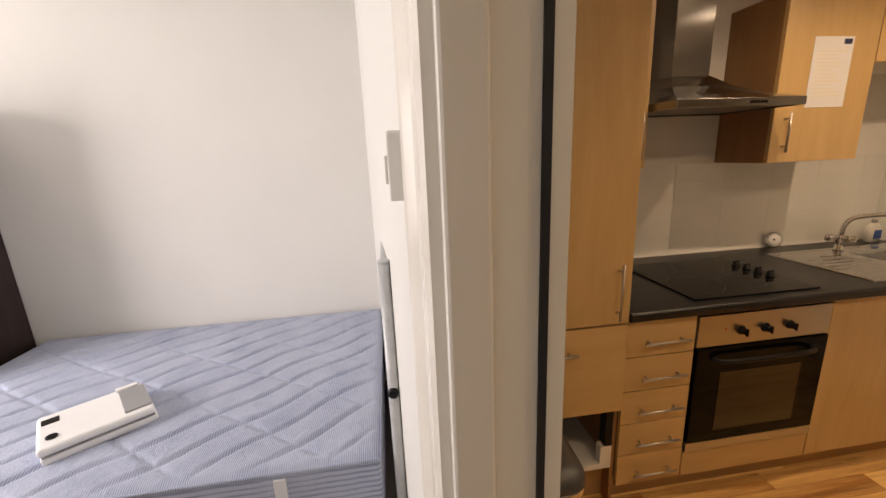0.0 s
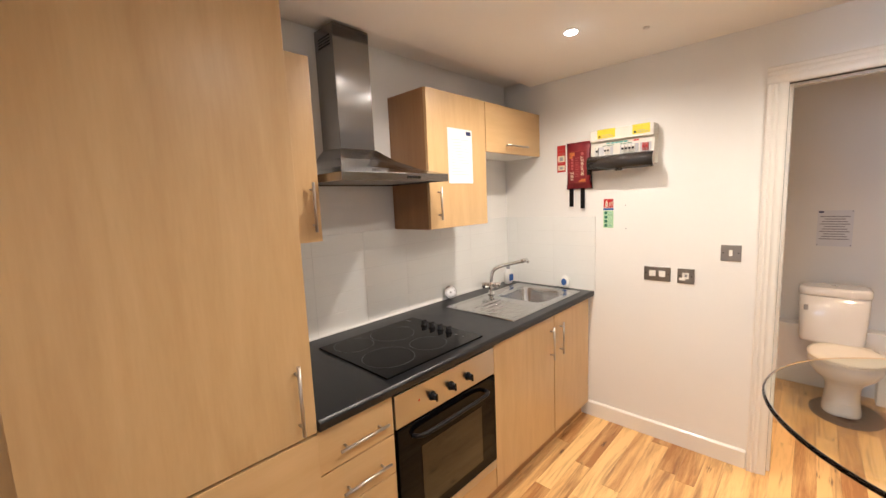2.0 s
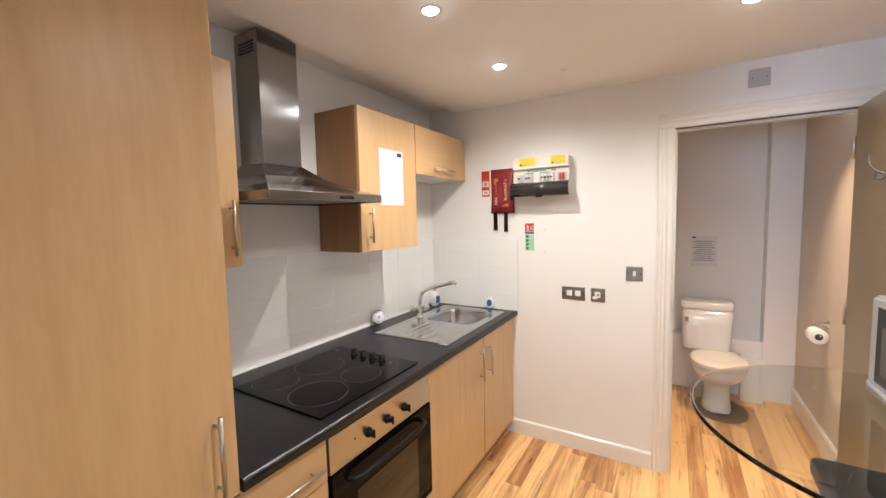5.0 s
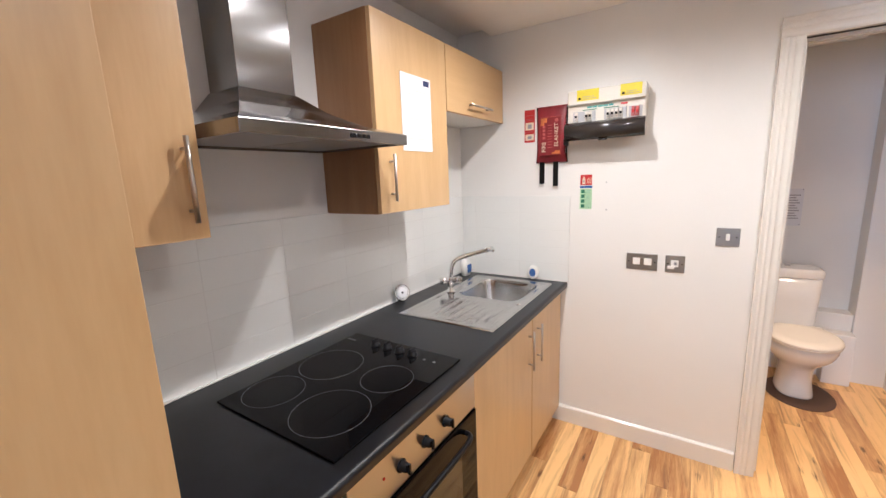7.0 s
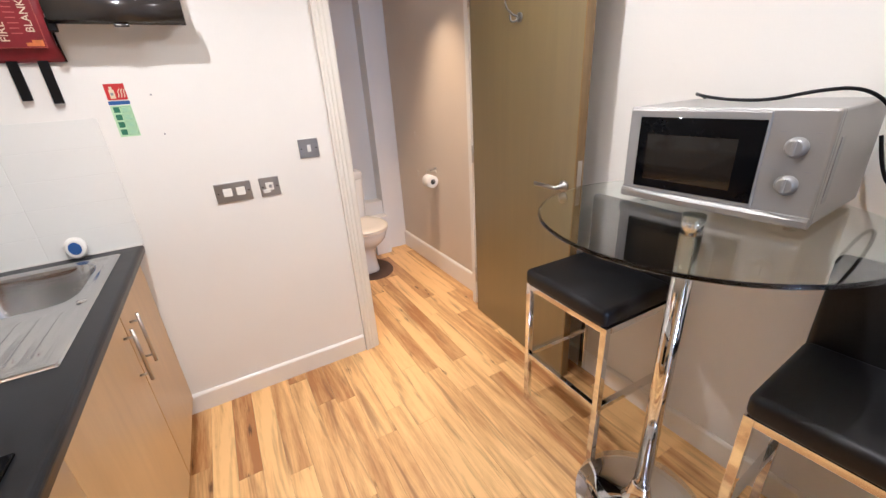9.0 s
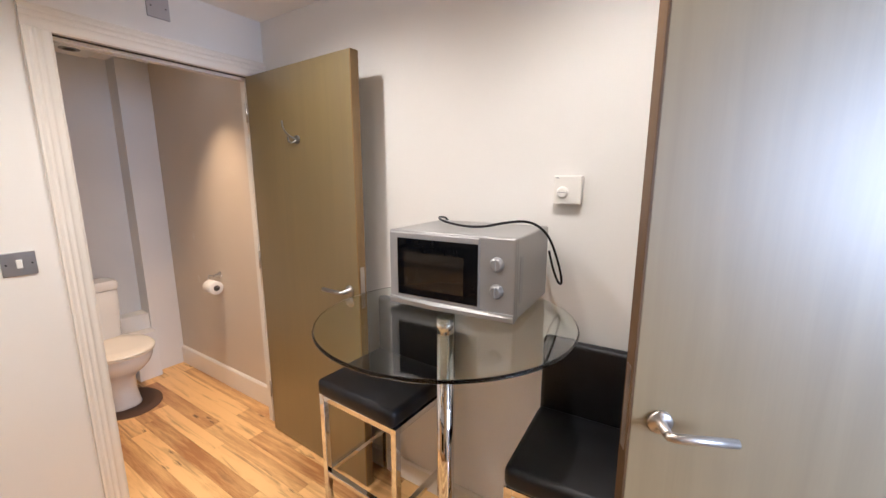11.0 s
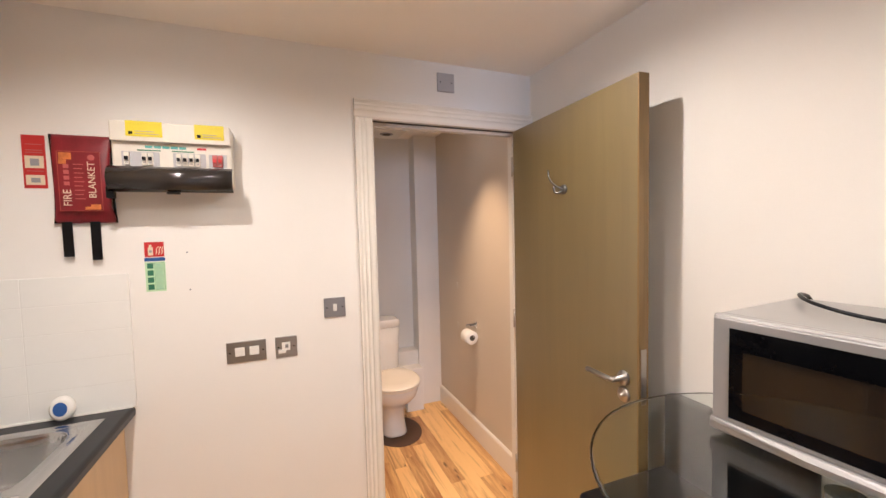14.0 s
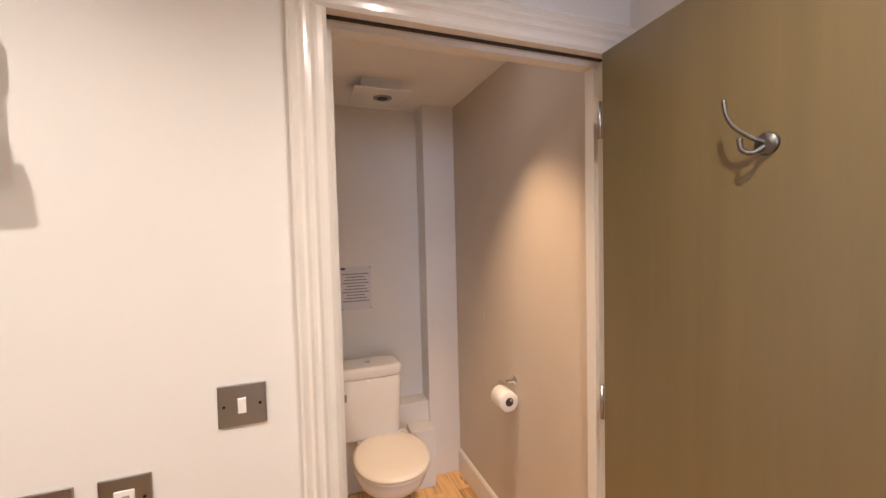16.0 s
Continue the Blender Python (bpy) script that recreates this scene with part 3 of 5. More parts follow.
part("latch_plate", B(XE + 0.012, XE + 0.040, DY1 - 0.0015, DY1 + 0.001, 0.93, 1.07), "nickel", frame_wc, "brushed metal strike plate")

frame_bed = thing("door_frame_2", "cream gloss moulded door frame with a black seal", "door frame", (PX0, PJ, 0), kind="structure")
part("architrave", architrave("a", (0, 1, 0), (-1, 0, 0), (PX0, PJ, 0), (PX0, PJ, 2.06), w=0.083), "gloss", frame_bed)
part("architrave", architrave("a", (0, 0, 1), (-1, 0, 0), (PX0, PJ + 0.083, 2.06), (PX0, 0.26, 2.06), w=0.083), "gloss", frame_bed)
part("architrave", architrave("a", (0, 1, 0), (1, 0, 0), (PX1, PJ + 0.002, 0), (PX1, PJ + 0.002, 2.062)), "gloss", frame_bed)
part("architrave", architrave("a", (0, 0, 1), (1, 0, 0), (PX1, PJ + 0.085, 2.062), (PX1, 0.34, 2.062)), "gloss", frame_bed)
part("lining", B(PX0, PX1, PJ, PJ + 0.03, 0, 2.09), "gloss", frame_bed)
part("lining", B(PX0, PX1, 0.31, 0.34, 0, 2.09), "gloss", frame_bed)
part("lining", B(PX0, PX1, 0.34, PJ, 2.06, 2.09), "gloss", frame_bed)
part("door_stop", B(PX0 + 0.004, PX0 + 0.050, PJ - 0.016, PJ, 0, 2.06, bevel=0.004), "gloss", frame_bed)
part("door_stop", B(PX0 + 0.004, PX0 + 0.050, 0.34, 0.356, 0, 2.06, bevel=0.004), "gloss", frame_bed)
part("seal", B(0.639, 0.648, PJ - 0.004, PJ - 0.0004, 0, 2.06), "seal", frame_bed, "black brush seal strip")

# bedroom light switch and floors
sw = thing("light_switch", "white plastic switch box on the bedroom wall", "switch", (0.51, 1.44, 1.45))
part("box", B(0.498, 0.530, 1.40, 1.488, 1.45, 1.556, bevel=0.004), "white", sw)
part("rocker", B(0.493, 0.4985, 1.43, 1.455, 1.475, 1.52, bevel=0.002), "white", sw)

ground = setting("floor", B(PX0, WCX, YR - 0.1, YB + 0.1, -0.12, -0.009), "subfloor", "honey and brown streaked wood laminate floor in short strips", "floor")
setting("floor_bedroom", B(BEDX - 0.1, PX0, -1.7, BEDY + 0.1, -0.12, -0.004), "bedfloor", "grey brown bedroom carpet", "floor")


# ---- doors ----
def lever(parent, mat="nickel", rose=0.026, reach=0.125):
    """A lever on a round rose in local terms: out along +y, lever towards -x."""
    h = part("handle", lathe(bmesh.new(), [(rose, 0), (rose, 0.006), (rose * 0.9, 0.010), (0.011, 0.0105), (0.010, 0.045), (0.009, 0.046)], (0, 0, 0), (0, 1, 0)), mat, parent, "brushed steel lever handle on a round rose")
    part("lever", tube(bmesh.new(), [(0, 0.040, 0), (0, 0.052, 0), (-0.012, 0.056, 0), (-reach, 0.056, 0)], 0.0095, 12), mat, h)
    return h


def leaf(name, label, width, m, key=False, hook=False, lever_metal="nickel", face="door", edge="door_edge"):
    """A flush veneered door leaf: hinge at x = 0, free edge at x = width, thickness in y from -0.044 to 0."""
    d = thing(name, label, "door", (0, 0, 0), kind="structure")
    part("leaf", B(0.006, width - 0.006, -0.044, 0.0, 0.006, 2.05, bevel=0.001), face, d)
    part("lipping", B(width - 0.006, width, -0.0442, 0.0002, 0.006, 2.05, bevel=0.001), edge, d, "darker oak edge strip")
    part("latch_plate", B(width, width + 0.0012, -0.034, -0.010, 0.93, 1.13), "nickel", d, "dull metal latch plate")
    h = lever(d, lever_metal)
    for o in (h, *h.children):
        o.data.transform(Matrix.Translation((width - 0.062, 0.0, 1.015)))
    if key:
        part("turn_lock", lathe(bmesh.new(), [(0.026, 0), (0.026, 0.006), (0.022, 0.010), (0.008, 0.0105), (0.007, 0.024)], (width - 0.062, 0, 0.955), (0, 1, 0)), "nickel", d, "round steel bathroom turn")
    if hook:
        hk = part("coat_hook", lathe(bmesh.new(), [(0.020, 0), (0.020, 0.005), (0.017, 0.008), (0.006, 0.011)], (hook, 0, 1.71), (0, 1, 0)), "pewter", d, "dull metal double coat hook")
        part("upper_hook", tube(bmesh.new(), [(hook, 0.008, 1.712), (hook - 0.012, 0.03, 1.722), (hook - 0.035, 0.05, 1.752), (hook - 0.042, 0.05, 1.795)], 0.0038, 8, 2), "pewter", hk)
        part("lower_hook", tube(bmesh.new(), [(hook, 0.008, 1.705), (hook - 0.01, 0.025, 1.692), (hook - 0.022, 0.035, 1.70), (hook - 0.024, 0.035, 1.722)], 0.0045, 8, 2), "pewter", hk)
    d.matrix_basis = m
    return d


# toilet door, folded back nearly flat to the wall; its visible face turns to the kitchen
def mirrored(d):
    for o in d.children_recursive:
        o.data.transform(Matrix.Scale(-1, 4, (1, 0, 0)))
        o.data.flip_normals()


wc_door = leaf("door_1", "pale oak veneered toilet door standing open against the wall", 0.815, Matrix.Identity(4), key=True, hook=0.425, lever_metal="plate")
mirrored(wc_door)
wc_door.matrix_basis = pose(3.405, 0.352, 0, 0, 0, -2.4)
# this leaf's veneer has the daylight sheen put into its colour
bed_door = leaf("door_2", "oak veneered bedroom door, paled by daylight, standing open into the kitchen", 0.828, pose(0.674, 0.400, 0, 0, 0, 24.5), face="door_daylit", edge="door_edge_dark")
for dd, xs, sgn in ((wc_door, 3.405, -1), (bed_door, 0.668, 1)):
    for hz in (0.22, 1.02, 1.82):
        hb = cyl(bmesh.new(), (0.0, 0.004, hz), (0.0, 0.004, hz + 0.10), 0.006, seg=10)
        ob = mesh_ob("hinge", hb, "nickel")
        ob.parent = dd


# ---- kitchen units ----
FY = 2.06           # face of the doors
WT = 0.91           # top of the worktop


def bar_handle(parent, a, b, out=(0, -1, 0)):
    """A slim satin bar on two posts between a and b, standing off the face."""
    a, b, out = Vector(a), Vector(b), Vector(out)
    v = (b - a).normalized()
    h = part("handle", cyl(bmesh.new(), a + out * 0.027, b + out * 0.027, 0.0058, seg=12), "nickel", parent, "satin nickel bar handle")
    for p in (a + v * 0.028, b - v * 0.028):
        part("post", cyl(bmesh.new(), p, p + out * 0.024, 0.0042, seg=10), "nickel", h)
    return h


def unit(name, label, at, group="kitchen units"):
    return thing(name, label, "cabinet", at, group)


def front(parent, nm, x0, x1, z0, z1, y=FY, mat="maple"):
    return part(nm, B(x0 + 0.0015, x1 - 0.0015, y, y + 0.019, z0 + 0.0015, z1 - 0.0015, bevel=0.0012), mat, parent)


tall = unit("tall_cabinet", "tall maple veneer fridge housing with one long door", (1.07, 2.4, 0))
part("side", B(0.752, 0.770, 2.078, YB, 0.0, 2.155), "maple_shaded", tall)
part("side", B(1.349, 1.366, 2.078, YB, 0.0, 2.155), "maple_shaded", tall)
part("top", B(0.770, 1.349, 2.078, YB, 2.137, 2.155), "maple_shaded", tall)
# niche back and shelf get their shade from the dark colour
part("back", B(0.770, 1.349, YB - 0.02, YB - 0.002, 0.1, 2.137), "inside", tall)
part("filler", B(0.663, 0.7515, 2.088, 2.104, 0.0, 2.155), "maple", tall, "maple filler strip beside the wall")
d = front(tall, "door", 0.752, 1.366, 0.868, 2.155, 2.045)
bar_handle(d, (1.312, 2.045, 0.892), (1.312, 2.045, 1.108))
d = front(tall, "door", 0.752, 1.366, 0.487, 0.862, 2.045, "maple_flat")
bar_handle(d, (0.955, 2.045, 0.768), (1.152, 2.045, 0.768))
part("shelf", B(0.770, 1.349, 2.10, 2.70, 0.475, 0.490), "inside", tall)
part("bottom_rail", B(0.770, 1.349, 2.075, 2.60, 0.19, 0.215), "white", tall, "white shelf edge in the open niche")
part("bracket", B(1.30, 1.349, 2.075, 2.11, 0.215, 0.30), "white", tall)
part("bracket", B(1.318, 1.349, 2.075, 2.12, 0.30, 0.475), "black", tall, "black hinge block")
part("plinth", B(0.752, 1.366, 2.13, 2.148, 0, 0.13), "bare", tall)

drawers = unit("drawer_cabinet", "narrow maple veneer cabinet with five drawers", (1.52, 2.4, 0))
# body coloured dark so the gaps between drawers read as shaded
part("body", B(1.369, 1.671, FY + 0.060, YB - 0.05, 0.10, 0.868), "inside", drawers, "cabinet interior coloured dark for the shade in the gaps")
zs = [0.862, 0.708, 0.556, 0.404, 0.252, 0.102]
for k in range(5):
    d = front(drawers, "drawer", 1.3685, 1.6715, zs[k + 1] + 0.0008, zs[k] - 0.0008, mat="maple_flat")
    zc = zs[k] - 0.090
    bar_handle(d, (1.435, FY, zc), (1.632, FY, zc))

oven_unit = unit("oven_cabinet", "maple veneer oven housing with a filler panel", (1.98, 2.4, 0))
part("side", B(1.675, 1.692, FY + 0.02, YB - 0.05, 0.10, 0.868), "maple_shaded", oven_unit)
part("side", B(2.282, 2.299, FY + 0.02, YB - 0.05, 0.10, 0.868), "maple_shaded", oven_unit)
part("bottom_panel", B(1.676, 2.298, FY, FY + 0.019, 0.102, 0.222, bevel=0.0012), "maple_flat", oven_unit)

oven = thing("oven", "built-in steel and black glass electric oven", "oven", (1.985, 2.3, 0.25))
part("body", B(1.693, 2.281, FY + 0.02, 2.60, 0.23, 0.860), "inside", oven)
part("control_panel", B(1.678, 2.296, FY - 0.004, FY + 0.0195, 0.718, 0.852, bevel=0.002), "steel_x", oven, "brushed steel control panel")
for kx in (1.872, 1.985, 2.098):
    kn = part("knob", lathe(bmesh.new(), [(0.019, 0), (0.019, 0.003), (0.0145, 0.006), (0.013, 0.020), (0.011, 0.023)], (kx, FY - 0.004, 0.778), (0, -1, 0), 20), "black", oven)
    part("grip", B(kx - 0.004, kx + 0.004, FY - 0.036, FY - 0.028, 0.762, 0.794, bevel=0.002), "black", kn)
part("lamp", lathe(bmesh.new(), [(0.004, 0), (0.004, 0.002)], (1.80, FY - 0.004, 0.79), (0, -1, 0), 10), "red_print", oven)
od = part("door", B(1.680, 2.294, FY - 0.010, FY + 0.0195, 0.272, 0.714, bevel=0.003), "black_glass", oven, "black glass oven door")
part("window", B(1.795, 2.180, FY - 0.0118, FY - 0.0100, 0.325, 0.600), "oven_glass", od, "tinted oven window")
part("door_handle", tube(bmesh.new(), [(1.755, FY - 0.010, 0.664), (1.765, FY - 0.04, 0.667), (1.83, FY - 0.050, 0.668), (2.14, FY - 0.050, 0.668), (2.205, FY - 0.04, 0.667), (2.215, FY - 0.010, 0.664)], 0.009, 12, 2), "black", od, "curved black bar handle")
part("trim", B(1.680, 2.294, FY - 0.006, FY + 0.0195, 0.224, 0.268, bevel=0.002), "steel_x", oven, "brushed steel bottom strip")

for nm, x0, x1, hx, lab in (("sink_cabinet", 2.302, 2.912, 2.866, "maple veneer sink cabinet door with bar handle"), ("sink_cabinet", 2.916, 3.408, 2.985, "maple veneer cabinet beside the end wall")):
    u = unit(nm, lab, ((x0 + x1) / 2, 2.4, 0))
    # dark body puts the shade into the gaps round the doors
    part("body", B(x0 + 0.003, x1 - 0.003, FY + 0.050, YB - 0.05, 0.10, 0.74), "inside", u, "cabinet interior coloured dark for the shade in the gaps")
    part("rail", B(x0 + 0.004, x1 - 0.004, FY + 0.0195, FY + 0.05, 0.75, 0.868), "maple_shaded", u)
    d = front(u, "door", x0, x1, 0.102, 0.862)
    bar_handle(d, (hx, FY, 0.600), (hx, FY, 0.800))
solid("end_filler", B(3.409, XE - 0.001, FY + 0.012, FY + 0.03, 0.10, 0.868), "maple", "narrow maple filler strip at the end wall", "filler panel")
solid("plinth", B(1.369, XE - 0.018, 2.112, 2.128, 0.001, 0.100), "bare", "recessed maple plinth board under the units", "plinth")

worktop = thing("worktop", "charcoal laminate kitchen worktop with a rounded front edge", "worktop", (2.4, 2.38, 0.87))
SX0, SX1, SY0, SY1 = 2.530, 3.345, 2.092, 2.590   # sink
bm = bmesh.new()
prof = [(2.030, 0.876), (2.0285, 0.895)] + [(2.0425 - 0.014 * math.cos(math.radians(a)), WT - 0.014 + 0.014 * math.sin(math.radians(a))) for a in (10, 30, 50, 70, 90)] + [ (SY0 + 0.02, WT), (SY0 + 0.02, 0.872), (2.034, 0.872)]
loft(bm, [[Vector((x, y, z)) for y, z in prof] for x in (1.368, XE - 0.001)], smooth=False)
box(bm, 1.368, XE - 0.001, SY1 - 0.02, YB - 0.011, 0.872, WT)
box(bm, 1.368, SX0 + 0.02, SY0 + 0.02, SY1 - 0.02, 0.872, WT)
box(bm, SX1 - 0.02, XE - 0.001, SY0 + 0.02, SY1 - 0.02, 0.872, WT)
part("slab", bm, "worktop", worktop)
bm = box(bmesh.new(), 1.368, XE - 0.012, YB - 0.016, YB - 0.0105, WT, WT + 0.006)
box(bm, XE - 0.016, XE - 0.0105, 2.032, YB - 0.016, WT, WT + 0.006)
part("sealant", bm, "white", worktop, "white silicone joint")

hob = thing("hob", "black ceramic hob with four ringed zones", "hob", (1.965, 2.32, WT))
part("glass_top", B(1.674, 2.254, 2.085, 2.590, WT, WT + 0.0065, bevel=0.002), "black_glass", hob)
for cx, cy, r in ((1.807, 2.245, 0.112), (2.024, 2.226, 0.086), (1.796, 2.487, 0.092), (2.008, 2.466, 0.110)):
    rg = bmesh.new()
    seg = 48
    rings = [[Vector((cx + q * math.cos(2 * math.pi * k / seg), cy + q * math.sin(2 * math.pi * k / seg), WT + h)) for k in range(seg)]
             for q, h in ((r, 0.0064), (r, 0.0070), (r - 0.0018, 0.0070), (r - 0.0018, 0.0064))]
    loft(rg, rings, caps=False)
    part("ring", rg, "ring", hob, "thin grey zone ring")
for k in range(4):
    kx, ky = 2.196, 2.432 - 0.0595 * k
    kn = part("knob", lathe(bmesh.new(), [(0.019, 0), (0.018, 0.006), (0.015, 0.008), (0.014, 0.018), (0.012, 0.020)], (kx, ky, WT + 0.0065), seg=18), "black", hob)
    part("grip", B(kx - 0.016, kx + 0.016, ky - 0.004, ky + 0.004, WT + 0.024, WT + 0.034, bevel=0.002), "black", kn)
for k in range(2):
    part("indicator", lathe(bmesh.new(), [(0.006, 0), (0.006, 0.0008)], (2.188, 2.196 - 0.042 * k, WT + 0.0063), seg=14), "ring", hob)
part("maker_plate", B(2.190, 2.200, 2.535, 2.578, WT + 0.0064, WT + 0.0072), "ring", hob)

# sink: one pressed sheet with a bowl and a ribbed drainer
sink = thing("sink", "stainless steel inset sink with ribbed drainer", "sink", (2.93, 2.34, WT))
bm = bmesh.new()
BX0, BX1, BY0, BY1 = 2.935, 3.285, 2.160, 2.500
nx, ny = 120, 150
grid = []
for i in range(nx + 1):
    row = []
    for j in range(ny + 1):
        x, y = SX0 + (SX1 - SX0) * i / nx, SY0 + (SY1 - SY0) * j / ny
        z = WT + 0.006
        edge = min(x - SX0, SX1 - x, y - SY0, SY1 - y)
        if edge < 0.008:
            z = WT + 0.0015 + 0.0045 * math.sin(edge / 0.008 * math.pi / 2)
        elif edge > 0.028:
            z -= 0.003 * min(1, (edge - 0.028) / 0.012)
        cx, cy = (BX0 + BX1) / 2, (BY0 + BY1) / 2
        q = ((abs(x - cx) / ((BX1 - BX0) / 2)) ** 5 + (abs(y - cy) / ((BY1 - BY0) / 2)) ** 5) ** 0.2
        if q < 1.06:
            z -= 0.150 * min(1.0, max(0.0, (1.06 - q) / 0.20)) ** 0.75
        elif x < 2.87 and x > SX0 + 0.06 and SY0 + 0.05 < y < 2.46:
            fade = min(1, (x - SX0 - 0.06) / 0.03, (2.87 - x) / 0.03)
            z += 0.0060 * fade * max(0.0, math.sin((y - SY0 - 0.05) / 0.046 * 2 * math.pi)) ** 0.8 - 0.0015 * fade
        row.append(bm.verts.new((x, y, z)))
    grid.append(row)
for i in range(nx):
    for j in range(ny):
        f = bm.faces.new((grid[i][j], grid[i + 1][j], grid[i + 1][j + 1], grid[i][j + 1]))
        f.smooth = True
part("basin", bm, "sink", sink)
part("waste", lathe(bmesh.new(), [(0.04, 0), (0.04, 0.003), (0.03, 0.004), (0.012, 0.001)], (3.11, 2.33, WT - 0.146)), "chrome", sink, "chrome waste")
part("overflow", lathe(bmesh.new(), [(0.014, 0), (0.014, 0.003), (0.004, 0.004)], (2.905, 2.125, WT + 0.004)), "chrome", sink)

tap = thing("mixer_tap", "chrome kitchen mixer tap with a swan spout", "tap", (2.955, 2.555, WT))
part("body", lathe(bmesh.new(), [(0.024, 0.004), (0.024, 0.010), (0.017, 0.016), (0.016, 0.055), (0.021, 0.060), (0.021, 0.082), (0.014, 0.090)], (2.945, 2.545, WT)), "chrome", tap)
part("spout", tube(bmesh.new(), [(2.945, 2.545, 0.99), (2.948, 2.543, 1.045), (2.965, 2.535, 1.085), (3.00, 2.512, 1.103), (3.08, 2.457, 1.117), (3.165, 2.398, 1.131), (3.177, 2.390, 1.119)], 0.0125, 14, 2), "chrome", tap)
part("nozzle", cyl(bmesh.new(), (3.132, 2.421, 1.1255), (3.170, 2.394, 1.133), 0.0160, seg=14), "chrome", tap)
for sx in (-1, 1):
    c = Vector((2.945, 2.545, 0.980))
    v = Vector((0.6 * sx, -0.8 * sx, 0.0)).normalized()
    k = part("valve", cyl(bmesh.new(), c + v * 0.014, c + v * 0.054, 0.017, 0.021, seg=16), "chrome", tap)
    part("cap", cyl(bmesh.new(), c + v * 0.054, c + v * 0.064, 0.0215, 0.014, seg=16), "chrome", k)

# wall units
wall_units = [("wall_cabinet", 1.369, 1.652, 1.420, 2.150, "narrow maple veneer wall cabinet", (1.614, 1.462, 1.660)),
              ("wall_cabinet", 2.283, 2.780, 1.415, 2.150, "maple veneer wall cabinet with a notice taped on", (2.347, 1.462, 1.642))]
UY = 2.432
for nm, x0, x1, z0, z1, lab, (hx, h0, h1) in wall_units:
    u = unit(nm, lab, ((x0 + x1) / 2, YB, z0), "wall units")
    # carcass veneer carries the side's shade in its colour
    part("body", B(x0, x1, UY + 0.0195, YB - 0.001, z0, z1), "maple_shaded", u)
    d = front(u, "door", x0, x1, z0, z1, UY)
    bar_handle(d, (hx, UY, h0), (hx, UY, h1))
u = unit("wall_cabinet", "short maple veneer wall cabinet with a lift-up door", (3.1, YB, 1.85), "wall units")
part("body", B(2.783, XE - 0.002, UY + 0.0195, YB - 0.001, 1.862, 2.150), "maple_shaded", u)
part("base_panel", B(2.784, XE - 0.004, UY + 0.02, YB - 0.003, 1.853, 1.8618), "white", u, "white underside")
d = front(u, "door", 2.783, XE - 0.003, 1.853, 2.150, UY, "maple_flat")
bar_handle(d, (2.975, UY, 1.905), (3.225, UY, 1.905))

notice = thing("notice", "white A4 notice with a navy logo bar on the cabinet", "notice", (2.54, UY - 0.002, 1.66))
part("sheet", B(2.437, 2.645, UY - 0.0025, UY - 0.0008, 1.660, 1.962), "paper", notice)
part("logo_bar", B(2.592, 2.634, UY - 0.0032, UY - 0.0026, 1.930, 1.952), "navy", notice)
for k in range(13):
    part("text_line", B(2.462, 2.618 - 0.02 * (k * 7 % 4), UY - 0.0030, UY - 0.0026, 1.900 - 0.016 * k, 1.903 - 0.016 * k), "cream", notice)

hood = thing("cooker_hood", "brushed steel chimney cooker hood", "cooker hood", (1.99, YB, 1.66))
HX0, HX1, HY0, HZ = 1.672, 2.276, 2.288, 1.662
bm = bmesh.new()
rings = []
for t, z in ((0.0, HZ + 0.034), (0.35, HZ + 0.066), (0.7, HZ + 0.112), (1.0, HZ + 0.168)):
    e = t ** 0.85
    x0, x1, y0 = HX0 + (1.853 - HX0) * e, HX1 + (2.056 - HX1) * e, HY0 + (2.569 - HY0) * e
    rings.append([Vector((x0, y0, z)), Vector((x1, y0, z)), Vector((x1, YB - 0.001, z)), Vector((x0, YB - 0.001, z))])
loft(bm, rings, smooth=False)
part("canopy", bm, "steel", hood)
bm = box(bmesh.new(), HX0, HX1, HY0, HY0 + 0.010, HZ, HZ + 0.0335, bevel=0.0015)
box(bm, HX0, HX0 + 0.01, HY0 + 0.010, YB - 0.001, HZ, HZ + 0.0335)
box(bm, HX1 - 0.01, HX1, HY0 + 0.010, YB - 0.001, HZ, HZ + 0.0335)
box(bm, HX0 + 0.01, HX1 - 0.01, YB - 0.012, YB - 0.001, HZ, HZ + 0.0335)
part("rim", bm, "steel", hood)
for x0 in (HX0 + 0.012, 1.978):
    part("grease_filter", B(x0, x0 + 0.286, HY0 + 0.012, YB - 0.014, HZ + 0.008, HZ + 0.018, bevel=0.002), "grey", hood, "grey mesh grease filter")
for k in range(5):
    part("button", B(2.008 + 0.017 * k, 2.019 + 0.017 * k, HY0 - 0.003, HY0, HZ + 0.010, HZ + 0.022, bevel=0.001), "black", hood)
part("flue", B(1.857, 2.052, 2.573, YB - 0.001, HZ + 0.160, 2.385, bevel=0.002), "steel", hood)
for k in range(4):
    part("slot", B(1.8560, 1.8572, 2.60, 2.70, 2.295 + 0.013 * k, 2.302 + 0.013 * k), "black", hood)


# ---- things on the worktop ----
def bottle(name, label, x, y, z, s, mat, cap, tilt=0):
    b = thing(name, label, "bottle", (x, y, z))
    part("bottle_body", loft(bmesh.new(), [oval(x, y, z + h * s, rx * s, ry * s, 24, 2.6) for h, rx, ry in
         ((0, .026, .016), (.004, .030, .019), (.05, .033, .021), (.075, .030, .019), (.088, .018, .013), (.092, .012, .012))]), mat, b)
    part("cap", lathe(bmesh.new(), [(.011 * s, 0), (.011 * s, .016 * s), (.006 * s, .018 * s)], (x, y, z + .092 * s)), cap, b)
    return b


